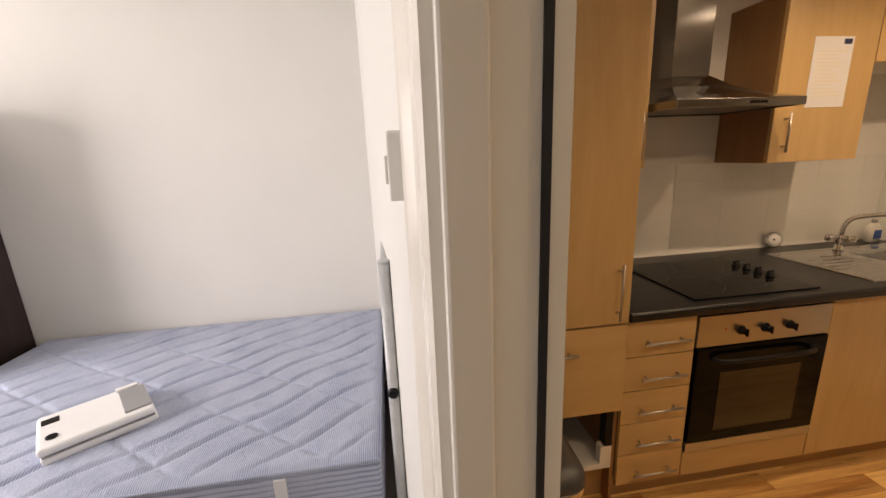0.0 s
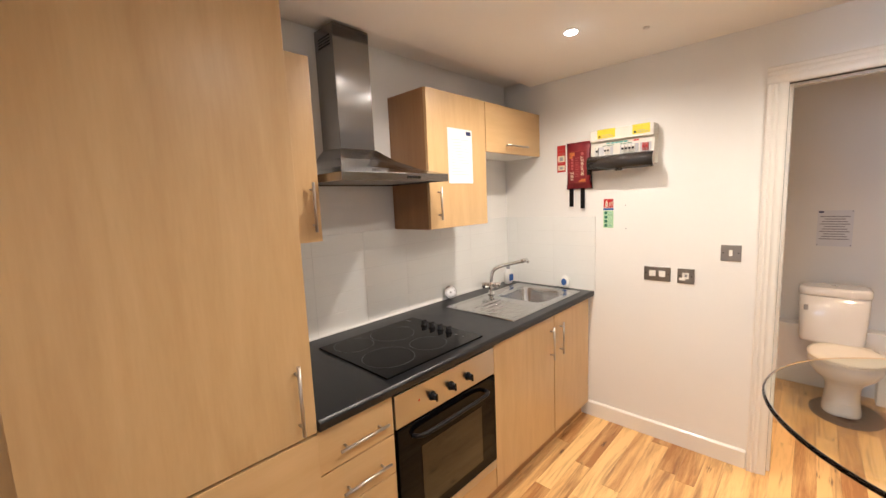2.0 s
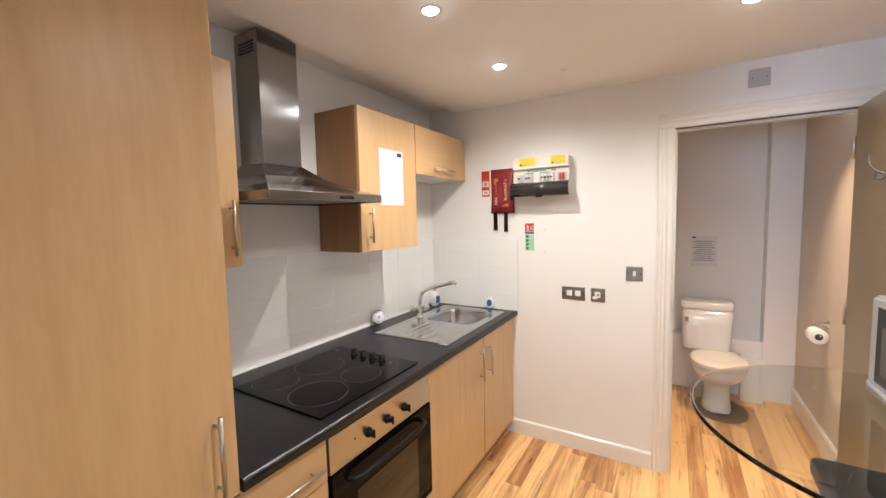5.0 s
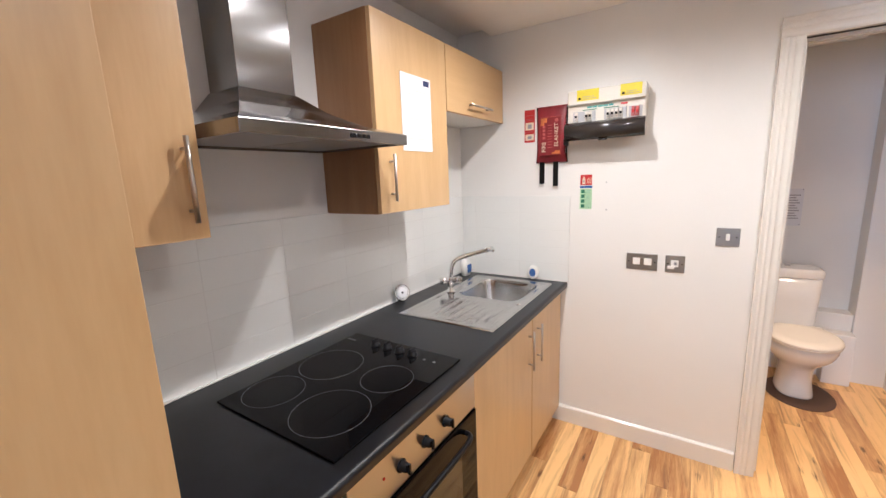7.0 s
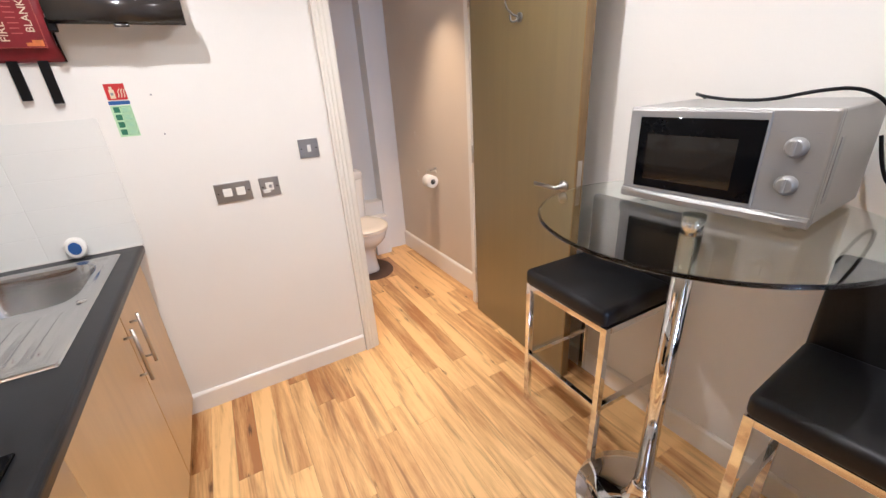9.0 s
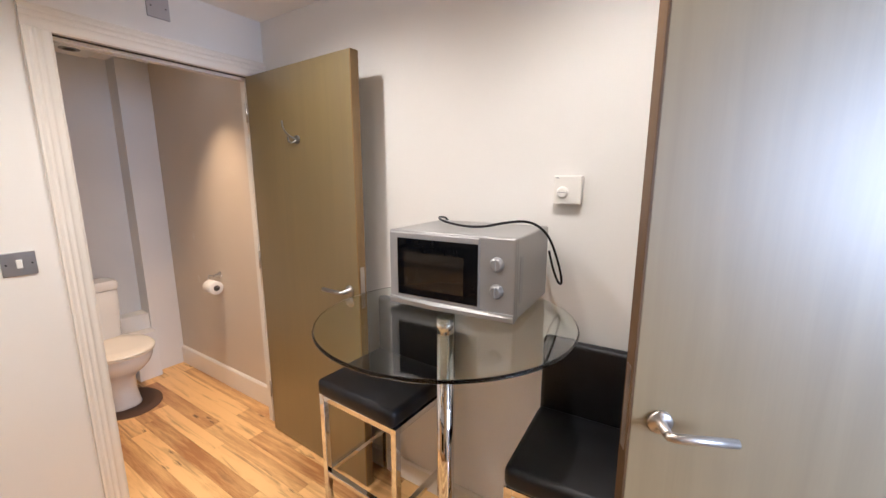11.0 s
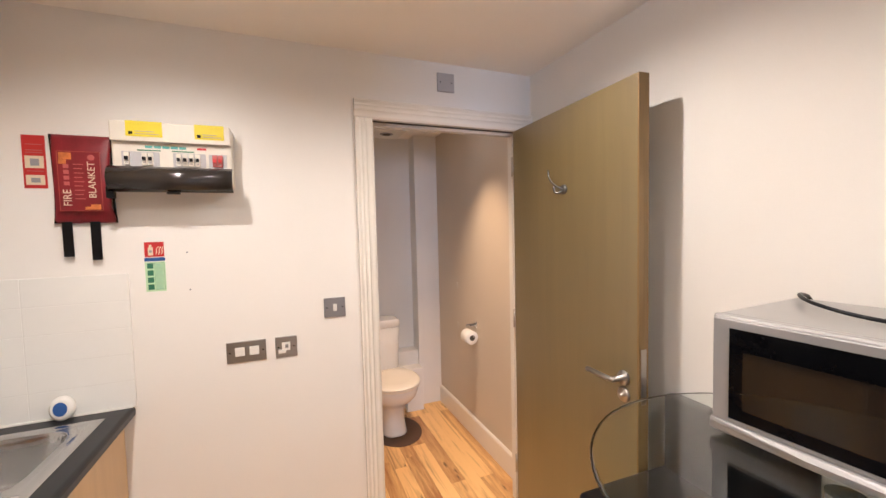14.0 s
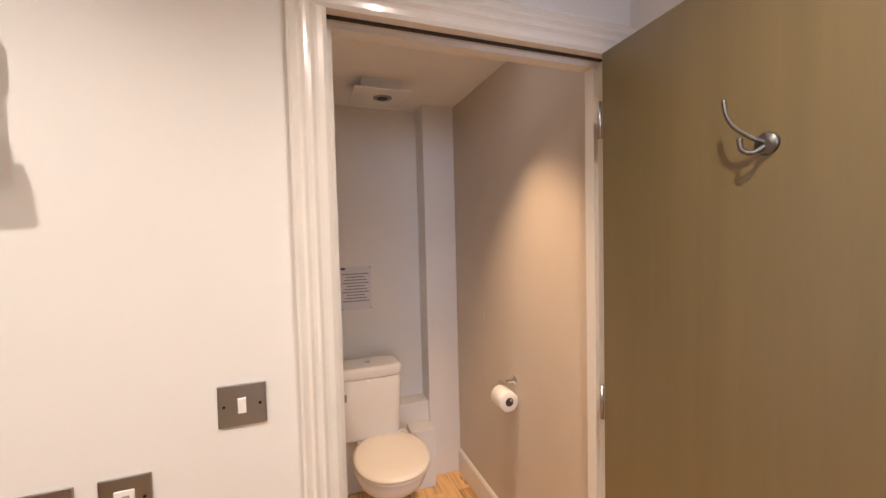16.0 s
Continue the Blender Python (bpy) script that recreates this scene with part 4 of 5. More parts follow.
soap = bottle("soap_bottle", "small white hand soap bottle with a dark blue label", 3.325, 2.660, WT, 1.22, "white", "grey")
part("label_patch", B(3.300, 3.350, 2.631, 2.6345, WT + 0.022, WT + 0.074, bevel=0.001), "blue", soap, "dark blue label")

fresh = thing("air_freshener", "white oval air freshener with a blue disc", "air freshener", (3.398, 2.228, WT))
rings = []
for xx, k in ((-0.016, .72), (-0.012, .94), (0.0, 1.0), (0.012, .94), (0.016, .72)):
    rings.append([Vector((3.398 + xx, 2.228 + 0.035 * k * math.cos(a), WT + 0.044 + 0.044 * k * math.sin(a))) for a in [2 * math.pi * i / 24 for i in range(24)]])
part("shell", loft(bmesh.new(), rings), "white", fresh)
part("disc", loft(bmesh.new(), [[Vector((xx, 2.228 + 0.020 * math.cos(a), WT + 0.046 + 0.025 * math.sin(a))) for a in [2 * math.pi * i / 20 for i in range(20)]] for xx in (3.3825, 3.3805)]), "blue", fresh, "dark blue disc")

dial = thing("dial_timer", "round white dial timer with a chrome rim leaning on the tiles", "timer", (2.690, 2.685, WT))
DC, DN = Vector((2.690, 2.700, WT + 0.047)), Vector((-0.38, -0.88, 0.28)).normalized()
part("case", lathe(bmesh.new(), [(0.034, 0), (0.044, 0.004), (0.046, 0.014), (0.043, 0.023), (0.039, 0.022), (0.038, 0.015)], DC, DN), "chrome", dial, "chrome rim")
part("face", lathe(bmesh.new(), [(0.039, 0.0200), (0.039, 0.0215), (0.010, 0.0218)], DC, DN), "paper", dial, "white dial face")
turn = DN.to_track_quat("Z", "Y").to_matrix()
for k in range(24):
    a = 2 * math.pi * k / 24
    u = turn @ Vector((math.cos(a), math.sin(a), 0))
    part("tick", cyl(bmesh.new(), DC + DN * 0.0222 + u * 0.029, DC + DN * 0.0222 + u * 0.036, 0.0011, seg=6), "black", dial)
part("hub", lathe(bmesh.new(), [(0.006, 0.0215), (0.005, 0.026)], DC, DN, 12), "black", dial)

# ---- end wall fittings ----
F = XE


def plate(name, label, y0, y1, z0, z1, group="sockets and switches"):
    p = thing(name, label, "socket" if "outlet" in name or "socket" in name else "switch", (F, (y0 + y1) / 2, z0), group)
    part("plate", B(F - 0.006, F, y0, y1, z0, z1, bevel=0.002), "plate", p)
    for y in (y0 + 0.012, y1 - 0.012):
        part("screw", cyl(bmesh.new(), (F - 0.0072, y, (z0 + z1) / 2), (F - 0.006, y, (z0 + z1) / 2), 0.003, seg=10), "black", p)
    return p


p = plate("wall_socket", "brushed steel double outlet with white inserts", 1.567, 1.715, 1.023, 1.110)
for y in (1.612, 1.666):
    part("insert", B(F - 0.0095, F - 0.006, y - 0.018, y + 0.018, 1.050, 1.086, bevel=0.0015), "white", p)
p = plate("fused_socket", "brushed steel fused outlet with a white insert", 1.445, 1.531, 1.022, 1.110)
part("insert", B(F - 0.0095, F - 0.006, 1.472, 1.506, 1.050, 1.086, bevel=0.0015), "white", p)
part("fuse_holder", B(F - 0.012, F - 0.006, 1.490, 1.520, 1.040, 1.056, bevel=0.0015), "white", p)
part("rocker", B(F - 0.0115, F - 0.0095, 1.480, 1.492, 1.062, 1.076), "grey", p)
p = plate("wall_switch", "brushed steel light switch with one white rocker", 1.234, 1.326, 1.172, 1.260)
part("rocker", B(F - 0.011, F - 0.006, 1.272, 1.288, 1.200, 1.232, bevel=0.0015), "white", p)
p = thing("blank_plate", "pale grey plastic blanking plate above the doorway", "plate", (F, 0.715, 2.22), "sockets and switches")
part("plate", B(F - 0.010, F, 0.670, 0.760, 2.222, 2.312, bevel=0.003), "breaker", p)
for y in (0.686, 0.744):
    part("screw", cyl(bmesh.new(), (F - 0.0112, y, 2.267), (F - 0.010, y, 2.267), 0.003, seg=10), "black", p)

FB = F - 0.014         # the consumer unit stands this much deeper than its front parts
fuse = thing("fuse_box", "white consumer unit with its smoked cover hanging open", "fuse box", (F, 1.84, 1.74))
part("body", B(FB - 0.062, F, 1.650, 2.026, 1.735, 1.962, bevel=0.008), "old_white", fuse)
part("lid_band", B(FB - 0.078, FB - 0.062, 1.652, 2.024, 1.892, 1.962, bevel=0.004), "old_white", fuse)
part("lower_lip", B(FB - 0.072, FB - 0.062, 1.652, 2.024, 1.792, 1.806, bevel=0.003), "old_white", fuse)
cv = bmesh.new()
arc = [(math.cos(math.radians(a)), math.sin(math.radians(a))) for a in range(-75, 100, 25)]
pr = [(FB - 0.078 - 0.040 * c, 1.757 + 0.047 * q) for c, q in arc] + [(FB - 0.078 - 0.035 * c, 1.757 + 0.042 * q) for c, q in arc[::-1]]
for row in [[cv.verts.new((x, y, z)) for x, z in pr] for y in (1.648, 2.030)]:
    cv.faces.new(row)
cv.verts.ensure_lookup_table()
for k in range(len(pr)):
    k2 = (k + 1) % len(pr)
    cv.faces.new((cv.verts[k], cv.verts[k2], cv.verts[len(pr) + k2], cv.verts[len(pr) + k])).smooth = True
part("cover", cv, "smoke", fuse, "smoked plastic cover folded down")
part("cover_grip", B(FB - 0.098, FB - 0.086, 1.82, 1.862, 1.704, 1.711, bevel=0.002), "smoke", fuse)
part("cover_hinge", B(FB - 0.090, FB - 0.062, 2.018, 2.040, 1.690, 1.730, bevel=0.003), "black", fuse)
part("grip_notch", B(FB - 0.082, FB - 0.078, 1.82, 1.862, 1.892, 1.900, bevel=0.0015), "old_white", fuse)
for y0, y1 in ((1.672, 1.768), (1.868, 1.976)):
    st = part("sticker", B(FB - 0.0795, FB - 0.078, y0, y1, 1.909, 1.963), "yellow", fuse, "yellow warning sticker")
    for k in range(2):
        part("text_line", B(FB - 0.0800, FB - 0.0794, y0 + 0.010 + 0.014 * k, y1 - 0.026, 1.917 + 0.009 * k, 1.9195 + 0.009 * k), "print", st)
    part("warning_mark", B(FB - 0.0800, FB - 0.0794, y1 - 0.020, y1 - 0.008, 1.915, 1.926), "black", st)
for y0, y1 in ((1.884, 1.996), (1.738, 1.842), (1.668, 1.728)):
    part("breaker_recess", B(FB - 0.0655, FB - 0.062, y0, y1, 1.806, 1.858, bevel=0.001), "breaker", fuse, "grey breaker row")
for ys, mt in (((1.988,), "breaker"), ((1.936, 1.918), "breaker"), ((1.832, 1.812, 1.792, 1.772), "breaker"), ((1.716, 1.698), "pinkish")):
    for y in ys:
        br = part("breaker", B(FB - 0.076, FB - 0.0655, y - 0.017, y - 0.001, 1.810, 1.854, bevel=0.001), "old_white" if mt == "breaker" else mt, fuse)
        part("toggle", B(FB - 0.085, FB - 0.076, y - 0.014, y - 0.004, 1.826, 1.838, bevel=0.001), "black" if mt == "breaker" else "red_print", br)
        part("rating_mark", B(FB - 0.0765, FB - 0.0758, y - 0.013, y - 0.005, 1.816, 1.819), "print", br)
for k in range(5):
    part("label_strip", B(FB - 0.0636, FB - 0.062, 1.800 + 0.026 * k, 1.822 + 0.026 * k, 1.872, 1.881), "teal", fuse)
part("label_strip", B(FB - 0.0636, FB - 0.062, 1.735, 1.765, 1.872, 1.880), "red_print", fuse)
for y0 in (1.880, 1.775):
    part("label_strip", B(FB - 0.0636, FB - 0.062, y0, y0 + 0.070, 1.862, 1.866), "dark_green", fuse)

# fire blanket pouch, pull tabs and safety signs
blanket = thing("fire_blanket", "red nylon fire blanket pouch with black pull tabs", "fire blanket", (F, 2.13, 1.60))
rings = []
for z, w, dpt in ((1.607, .086, .006), (1.618, .087, .014), (1.66, .080, .028), (1.75, .079, .034), (1.84, .081, .028), (1.905, .084, .010), (1.918, .085, .004)):
    ring = []
    for k in range(24):
        a = 2 * math.pi * k / 24
        ring.append(Vector((F - 0.006 - dpt * 0.5 + dpt * 0.5 * math.copysign(abs(math.sin(a)) ** 0.7, math.sin(a)), 2.130 + w * math.copysign(abs(math.cos(a)) ** 0.8, math.cos(a)), z)))
    rings.append(ring)
part("pouch", loft(bmesh.new(), rings), "red", blanket)
for s in (-1, 1):
    part("piping", tube(bmesh.new(), [(F - 0.010, 2.130 + s * w, z) for z, w, _ in ((1.607, .087, 0), (1.66, .082, 0), (1.75, .081, 0), (1.84, .083, 0), (1.918, .086, 0))], 0.004, 8, 1), "black", blanket)
for y, z in ((2.183, 1.488), (2.104, 1.474)):
    part("pull_tab", B(F - 0.020, F - 0.016, y - 0.015, y + 0.015, z, 1.612, bevel=0.002), "black", blanket, "black webbing tab")
part("panel", B(F - 0.0402, F - 0.0392, 2.070, 2.190, 1.648, 1.857), "blanket_print", blanket, "pale printed outline")
part("panel_face", B(F - 0.0407, F - 0.0400, 2.0725, 2.1875, 1.6505, 1.8545), "red", blanket)
writing("FIRE", 0.032, "cream", blanket, Matrix.Translation((F - 0.0412, 2.166, 1.695)) @ END_WALL @ pose(0, 0, 0, 0, 0, 90))
writing("BLANKET", 0.030, "cream", blanket, Matrix.Translation((F - 0.0412, 2.096, 1.758)) @ END_WALL @ pose(0, 0, 0, 0, 0, 90))
for y0, y1, z0, z1 in ((2.150, 2.184, 1.828, 1.851), (2.165, 2.185, 1.812, 1.827), (2.076, 2.104, 1.654, 1.672), (2.104, 2.120, 1.654, 1.664)):
    part("sun_patch", B(F - 0.0411, F - 0.0407, y0, y1, z0, z1), "orange", blanket)
for k in range(4):
    part("pictogram", B(F - 0.0412, F - 0.0407, 2.159, 2.174, 1.738 + 0.020 * k, 1.751 + 0.020 * k), "pinkish", blanket)
part("seal_mark", lathe(bmesh.new(), [(0.010, 0), (0.010, 0.0006), (0.007, 0.0007)], (F - 0.0407, 2.096, 1.836), (-1, 0, 0), 18), "pinkish", blanket)
for k in range(9):
    part("text_line", B(F - 0.0411, F - 0.0407, 2.118 + 0.004 * (k % 2), 2.146, 1.690 + 0.015 * k, 1.693 + 0.015 * k), "pinkish", blanket)

sg = thing("blanket_sign", "red and cream fire blanket instruction strip", "sign", (F, 2.265, 1.73), "safety signs")
part("backing", B(F - 0.0016, F - 0.0001, 2.234, 2.296, 1.730, 1.913), "red_print", sg)
for z0, z1 in ((1.800, 1.842), (1.742, 1.776)):
    part("picture", B(F - 0.0024, F - 0.0016, 2.240, 2.290, z0, z1), "cream", sg)
    part("figure", B(F - 0.0030, F - 0.0024, 2.252, 2.276, z0 + 0.008, z1 - 0.010), "print", sg)
for z in (1.880, 1.860, 1.852, 1.788):
    part("text_line", B(F - 0.0024, F - 0.0016, 2.242, 2.286, z, z + 0.003), "pinkish", sg)

sg = thing("extinguisher_sign", "red and green fire extinguisher instruction sign", "sign", (F, 1.94, 1.345), "safety signs")
part("red_panel", B(F - 0.0016, F - 0.0001, 1.907, 1.969, 1.476, 1.532), "red_print", sg)
part("pictogram", B(F - 0.0022, F - 0.0016, 1.942, 1.958, 1.481, 1.512, bevel=0.0002), "cream", sg)
part("pictogram", B(F - 0.0022, F - 0.0016, 1.946, 1.954, 1.512, 1.522), "cream", sg)
part("pictogram", B(F - 0.0026, F - 0.0022, 1.946, 1.955, 1.492, 1.501), "print", sg)
for k in range(3):
    part("flame", tube(bmesh.new(), [(F - 0.0020, 1.934 - 0.009 * k, 1.484), (F - 0.0020, 1.930 - 0.009 * k, 1.494), (F - 0.0020, 1.932 - 0.009 * k, 1.503), (F - 0.0020, 1.924 - 0.008 * k, 1.514)], 0.0016, 6, 1), "cream", sg)
part("blue_band", B(F - 0.0016, F - 0.0001, 1.905, 1.971, 1.459, 1.472), "blue", sg)
part("green_panel", B(F - 0.0016, F - 0.0001, 1.906, 1.970, 1.343, 1.456), "green", sg)
for k in range(4):
    part("symbol", B(F - 0.0024, F - 0.0016, 1.944, 1.963, 1.350 + 0.027 * k, 1.370 + 0.027 * k), "dark_green", sg)
    part("text_box", B(F - 0.0020, F - 0.0016, 1.909, 1.940, 1.349 + 0.027 * k, 1.371 + 0.027 * k), "dark_green", sg)
    part("text_field", B(F - 0.0023, F - 0.0020, 1.910, 1.939, 1.350 + 0.027 * k, 1.370 + 0.027 * k), "green", sg)
    for j in range(3):
        part("text_line", B(F - 0.0026, F - 0.0023, 1.914 + 0.004 * (j % 2), 1.936, 1.353 + 0.027 * k + 0.0055 * j, 1.3545 + 0.027 * k + 0.0055 * j), "teal", sg)
for y, z in ((1.832, 1.488), (1.828, 1.340)):
    solid("screw_hole", cyl(bmesh.new(), (F - 0.001, y, z), (F + 0.001, y, z), 0.0035, seg=10), "print", "small dark screw hole in the white wall", "screw hole")

# ---- cooking wall: switch behind the worktop ----
ck = thing("cooker_switch", "brushed steel cooker switch with a red rocker", "switch", (1.50, YB - 0.01, 1.035), "sockets and switches")
part("plate", B(1.425, 1.573, YB - 0.016, YB - 0.0095, 1.034, 1.120, bevel=0.002), "plate", ck)
part("rocker", B(1.530, 1.552, YB - 0.022, YB - 0.016, 1.060, 1.096, bevel=0.002), "red", ck, "red rocker")
part("insert", B(1.455, 1.495, YB - 0.020, YB - 0.016, 1.055, 1.098, bevel=0.002), "white", ck)

# ---- table wall ----
th = thing("thermostat", "white plastic room thermostat with a round dial", "thermostat", (1.722, YR, 1.44))
part("case", B(1.676, 1.770, YR, YR + 0.030, 1.440, 1.537, bevel=0.004), "white", th)
part("dial", lathe(bmesh.new(), [(0.020, 0), (0.020, 0.003), (0.017, 0.009), (0.013, 0.010)], (1.738, YR + 0.030, 1.480), (0, 1, 0)), "white", th)
part("pointer", B(1.722, 1.754, YR + 0.040, YR + 0.0412, 1.479, 1.481), "print", th)
part("logo_bar", B(1.752, 1.764, YR + 0.030, YR + 0.0306, 1.528, 1.531), "print", th)

# ---- bar table, stools, microwave ----
TX, TY, TZ = 1.966, 0.640, 1.110
tab = thing("bar_table", "round clear glass bar table on a chrome pedestal", "table", (TX, TY, 0))
part("tabletop", lathe(bmesh.new(), [(0.386, -0.010), (0.3915, -0.008), (0.393, -0.005), (0.3915, -0.002), (0.386, 0.0)], (TX, TY, TZ), seg=72), "glass", tab, "clear green-edged glass top")
part("pole", lathe(bmesh.new(), [(0.0265, 0.03), (0.0265, 1.052)], (TX, TY, 0), seg=28), "chrome", tab)
part("top_plug", lathe(bmesh.new(), [(0.0275, 1.050), (0.0275, 1.0995)], (TX, TY, 0), seg=28), "chrome", tab)
part("base_plate", lathe(bmesh.new(), [(0.215, 0.0), (0.218, 0.004), (0.216, 0.010), (0.14, 0.018), (0.06, 0.026), (0.040, 0.034), (0.032, 0.10), (0.0268, 0.11)], (TX, TY, 0), seg=56), "chrome", tab)

stool = thing("bar_stool", "black leatherette bar stool on a square chrome frame", "stool", (0, 0, 0), "bar stools")
SH = 0.715


def pad(x0, x1, y0, y1, z0, z1, r=0.022):
    bm = box(bmesh.new(), x0, x1, y0, y1, z0, z1, bevel=r, seg=4)
    for f in bm.faces:
        f.smooth = True
    return bm


part("seat", pad(-0.212, 0.212, -0.165, 0.205, SH - 0.072, SH), "leather", stool)
part("backrest", pad(-0.212, 0.212, -0.205, -0.160, SH - 0.060, SH + 0.255, 0.018), "leather", stool)
for sx in (-1, 1):
    for y0, y1 in ((0.168, 0.193), (-0.195, -0.170)):
        part("leg", B(sx * 0.2 - 0.0125, sx * 0.2 + 0.0125, y0, y1, 0.0, SH - 0.073, bevel=0.002), "chrome", stool)
    part("side_rail", B(sx * 0.2 - 0.0125, sx * 0.2 + 0.0125, -0.170, 0.168, SH - 0.098, SH - 0.0735, bevel=0.002), "chrome", stool)
    part("stretcher", B(sx * 0.2 - 0.011, sx * 0.2 + 0.011, -0.170, 0.168, 0.262, 0.284, bevel=0.002), "chrome", stool)
part("front_rail", B(-0.1875, 0.1875, 0.168, 0.193, SH - 0.098, SH - 0.0735, bevel=0.002), "chrome", stool)
part("back_rail", B(-0.1875, 0.1875, -0.195, -0.170, SH - 0.098, SH - 0.0735, bevel=0.002), "chrome", stool)
part("foot_rail", B(-0.1875, 0.1875, 0.169, 0.191, 0.262, 0.284, bevel=0.002), "chrome", stool)
stool.matrix_basis = pose(2.375, 0.452, 0, 0, 0, -2)
copy_thing(stool, pose(1.540, 0.470, 0, 0, 0, 3))

mw = thing("microwave", "silver countertop microwave with two knobs", "microwave", (0, 0, 0))
# built with its front to +y, its right side (as seen) at -x
part("body", B(-0.222, 0.222, -0.33, -0.012, 0.012, 0.258, bevel=0.006), "silver", mw)
part("front", B(-0.223, 0.223, -0.012, 0.006, 0.008, 0.259, bevel=0.006), "silver", mw)
part("door", B(-0.112, 0.219, 0.004, 0.012, 0.036, 0.252, bevel=0.003), "silver", mw)
part("window", B(-0.108, 0.186, 0.0120, 0.0140, 0.046, 0.234, bevel=0.0008), "black_glass", mw, "black glass door window")
part("inner_window", B(-0.060, 0.160, 0.0140, 0.0144, 0.070, 0.190), "oven_glass", mw)
lip = bmesh.new()
loft(lip, [[Vector((x, y + k, z)) for y, z in ((0.006, 0.008), (0.012, 0.012), (0.014 + k, 0.027), (0.013, 0.035), (0.006, 0.036))] for x, k in ((-0.2225, 0.0), (-0.11, 0.004), (0.05, 0.006), (0.2225, 0.0))], smooth=False)
part("lower_lip", lip, "silver", mw, "curved silver door lip")
for z in (0.180, 0.100):
    kn = part("knob", lathe(bmesh.new(), [(0.0215, 0), (0.0215, 0.003), (0.019, 0.009), (0.017, 0.014), (0.014, 0.016)], (-0.166, 0.006, z), (0, 1, 0), 24), "silver", mw)
    part("grip", B(-0.1695, -0.1625, 0.021, 0.028, z - 0.016, z + 0.016, bevel=0.002), "silver", kn)
    for s in (-1, 1):
        part("mark", B(-0.166 + s * 0.030 - 0.006, -0.166 + s * 0.030 + 0.006, 0.006, 0.0068, z + 0.030, z + 0.0315), "print", mw)
part("side_vent", B(-0.2235, -0.222, -0.06, -0.035, 0.06, 0.20), "grey", mw)
for sx in (-0.18, 0.18):
    for y in (-0.29, -0.05):
        part("foot", cyl(bmesh.new(), (sx, y, 0), (sx, y, 0.0125), 0.013, seg=12), "black", mw)
part("cable", tube(bmesh.new(), [(0.185, -0.345, 0.20), (0.20, -0.352, 0.262), (0.195, -0.27, 0.278), (0.14, -0.18, 0.276), (0.05, -0.14, 0.266), (-0.05, -0.13, 0.264), (-0.13, -0.16, 0.284),
     (-0.195, -0.21, 0.286), (-0.245, -0.25, 0.24), (-0.275, -0.28, 0.14), (-0.285, -0.31, 0.062), (-0.268, -0.325, 0.055), (-0.245, -0.332, 0.10), (-0.226, -0.332, 0.17)], 0.0042, 8, 3), "black", mw, "black mains cable looped over the top")
mw.matrix_basis = pose(1.966, 0.624, TZ + 0.001, 0, 0, 3.2) @ Matrix.Diagonal((0.97, 1.0, 0.985, 1.0))

# ---- ceiling lamps ----
for lx, ly in DOWNLIGHTS + [(3.88, 0.58)]:
    dl = thing("downlight", "small round recessed ceiling spotlight, lit", "ceiling light", (lx, ly, ZC), "downlights")
    rg = bmesh.new()
    seg = 32
    loft(rg, [[Vector((lx + q * math.cos(2 * math.pi * k / seg), ly + q * math.sin(2 * math.pi * k / seg), ZC + h)) for k in range(seg)]
              for q, h in ((0.041, -0.0005), (0.040, -0.004), (0.030, -0.005), (0.028, -0.0005))], caps=False)
    part("bezel", rg, "white", dl, "white bezel")
    part("bulb", lathe(bmesh.new(), [(0.006, -0.0125), (0.018, -0.011), (0.0255, -0.007), (0.0275, -0.001)], (lx, ly, ZC), seg=24), "lamp", dl, "glowing lamp")
solid("ceiling_sensor", lathe(bmesh.new(), [(0.016, 0), (0.015, -0.005), (0.008, -0.008)], (2.997, 1.603, ZC), seg=18), "white", "tiny white sensor on the ceiling", "sensor")

# ---- toilet room ----
wc = thing("toilet", "white close-coupled ceramic toilet with its lid closed", "toilet", (4.55, 0.80, 0))
CY = 0.754
part("bowl", loft(bmesh.new(), [oval(cx, CY, z, rx, ry, 36, pw) for z, cx, rx, ry, pw in
     ((0.0, 4.575, .168, .104, 2.6), (0.015, 4.575, .164, .100, 2.6), (0.10, 4.58, .148, .090, 2.4), (0.185, 4.58, .146, .092, 2.3), (0.225, 4.57, .165, .112, 2.2), (0.265, 4.55, .205, .150, 2.2), (0.31, 4.535, .238, .176, 2.2), (0.35, 4.53, .252, .188, 2.2), (0.388, 4.53, .256, .190, 2.2), (0.397, 4.53, .247, .181, 2.2))]), "ceramic", wc)
part("seat", loft(bmesh.new(), [oval(4.475, CY, z, rx, ry, 36, 2.15) for z, rx, ry in ((0.3975, .226, .183), (0.400, .232, .189), (0.408, .232, .189), (0.411, .226, .183))]), "seat", wc, "cream plastic seat")
part("lid", loft(bmesh.new(), [oval(4.478, CY, z, rx, ry, 36, 2.15) for z, rx, ry in ((0.4130, .230, .188), (0.415, .237, .194), (0.425, .236, .193), (0.433, .216, .175), (0.436, .15, .12))]), "seat", wc, "cream plastic lid")
part("hinge_bar", B(4.655, 4.69, CY - 0.10, CY + 0.10, 0.3975, 0.432, bevel=0.006), "seat", wc)
part("pedestal_back", B(4.62, 4.74, CY - 0.15, CY + 0.15, 0.30, 0.420, bevel=0.02, seg=3), "ceramic", wc)
part("cistern", loft(bmesh.new(), [oval(4.755, 0.825, z, rx, ry, 36, 5) for z, rx, ry in ((0.42, .085, .165), (0.44, .092, .172), (0.60, .096, .178), (0.772, .100, .183))]), "ceramic", wc)
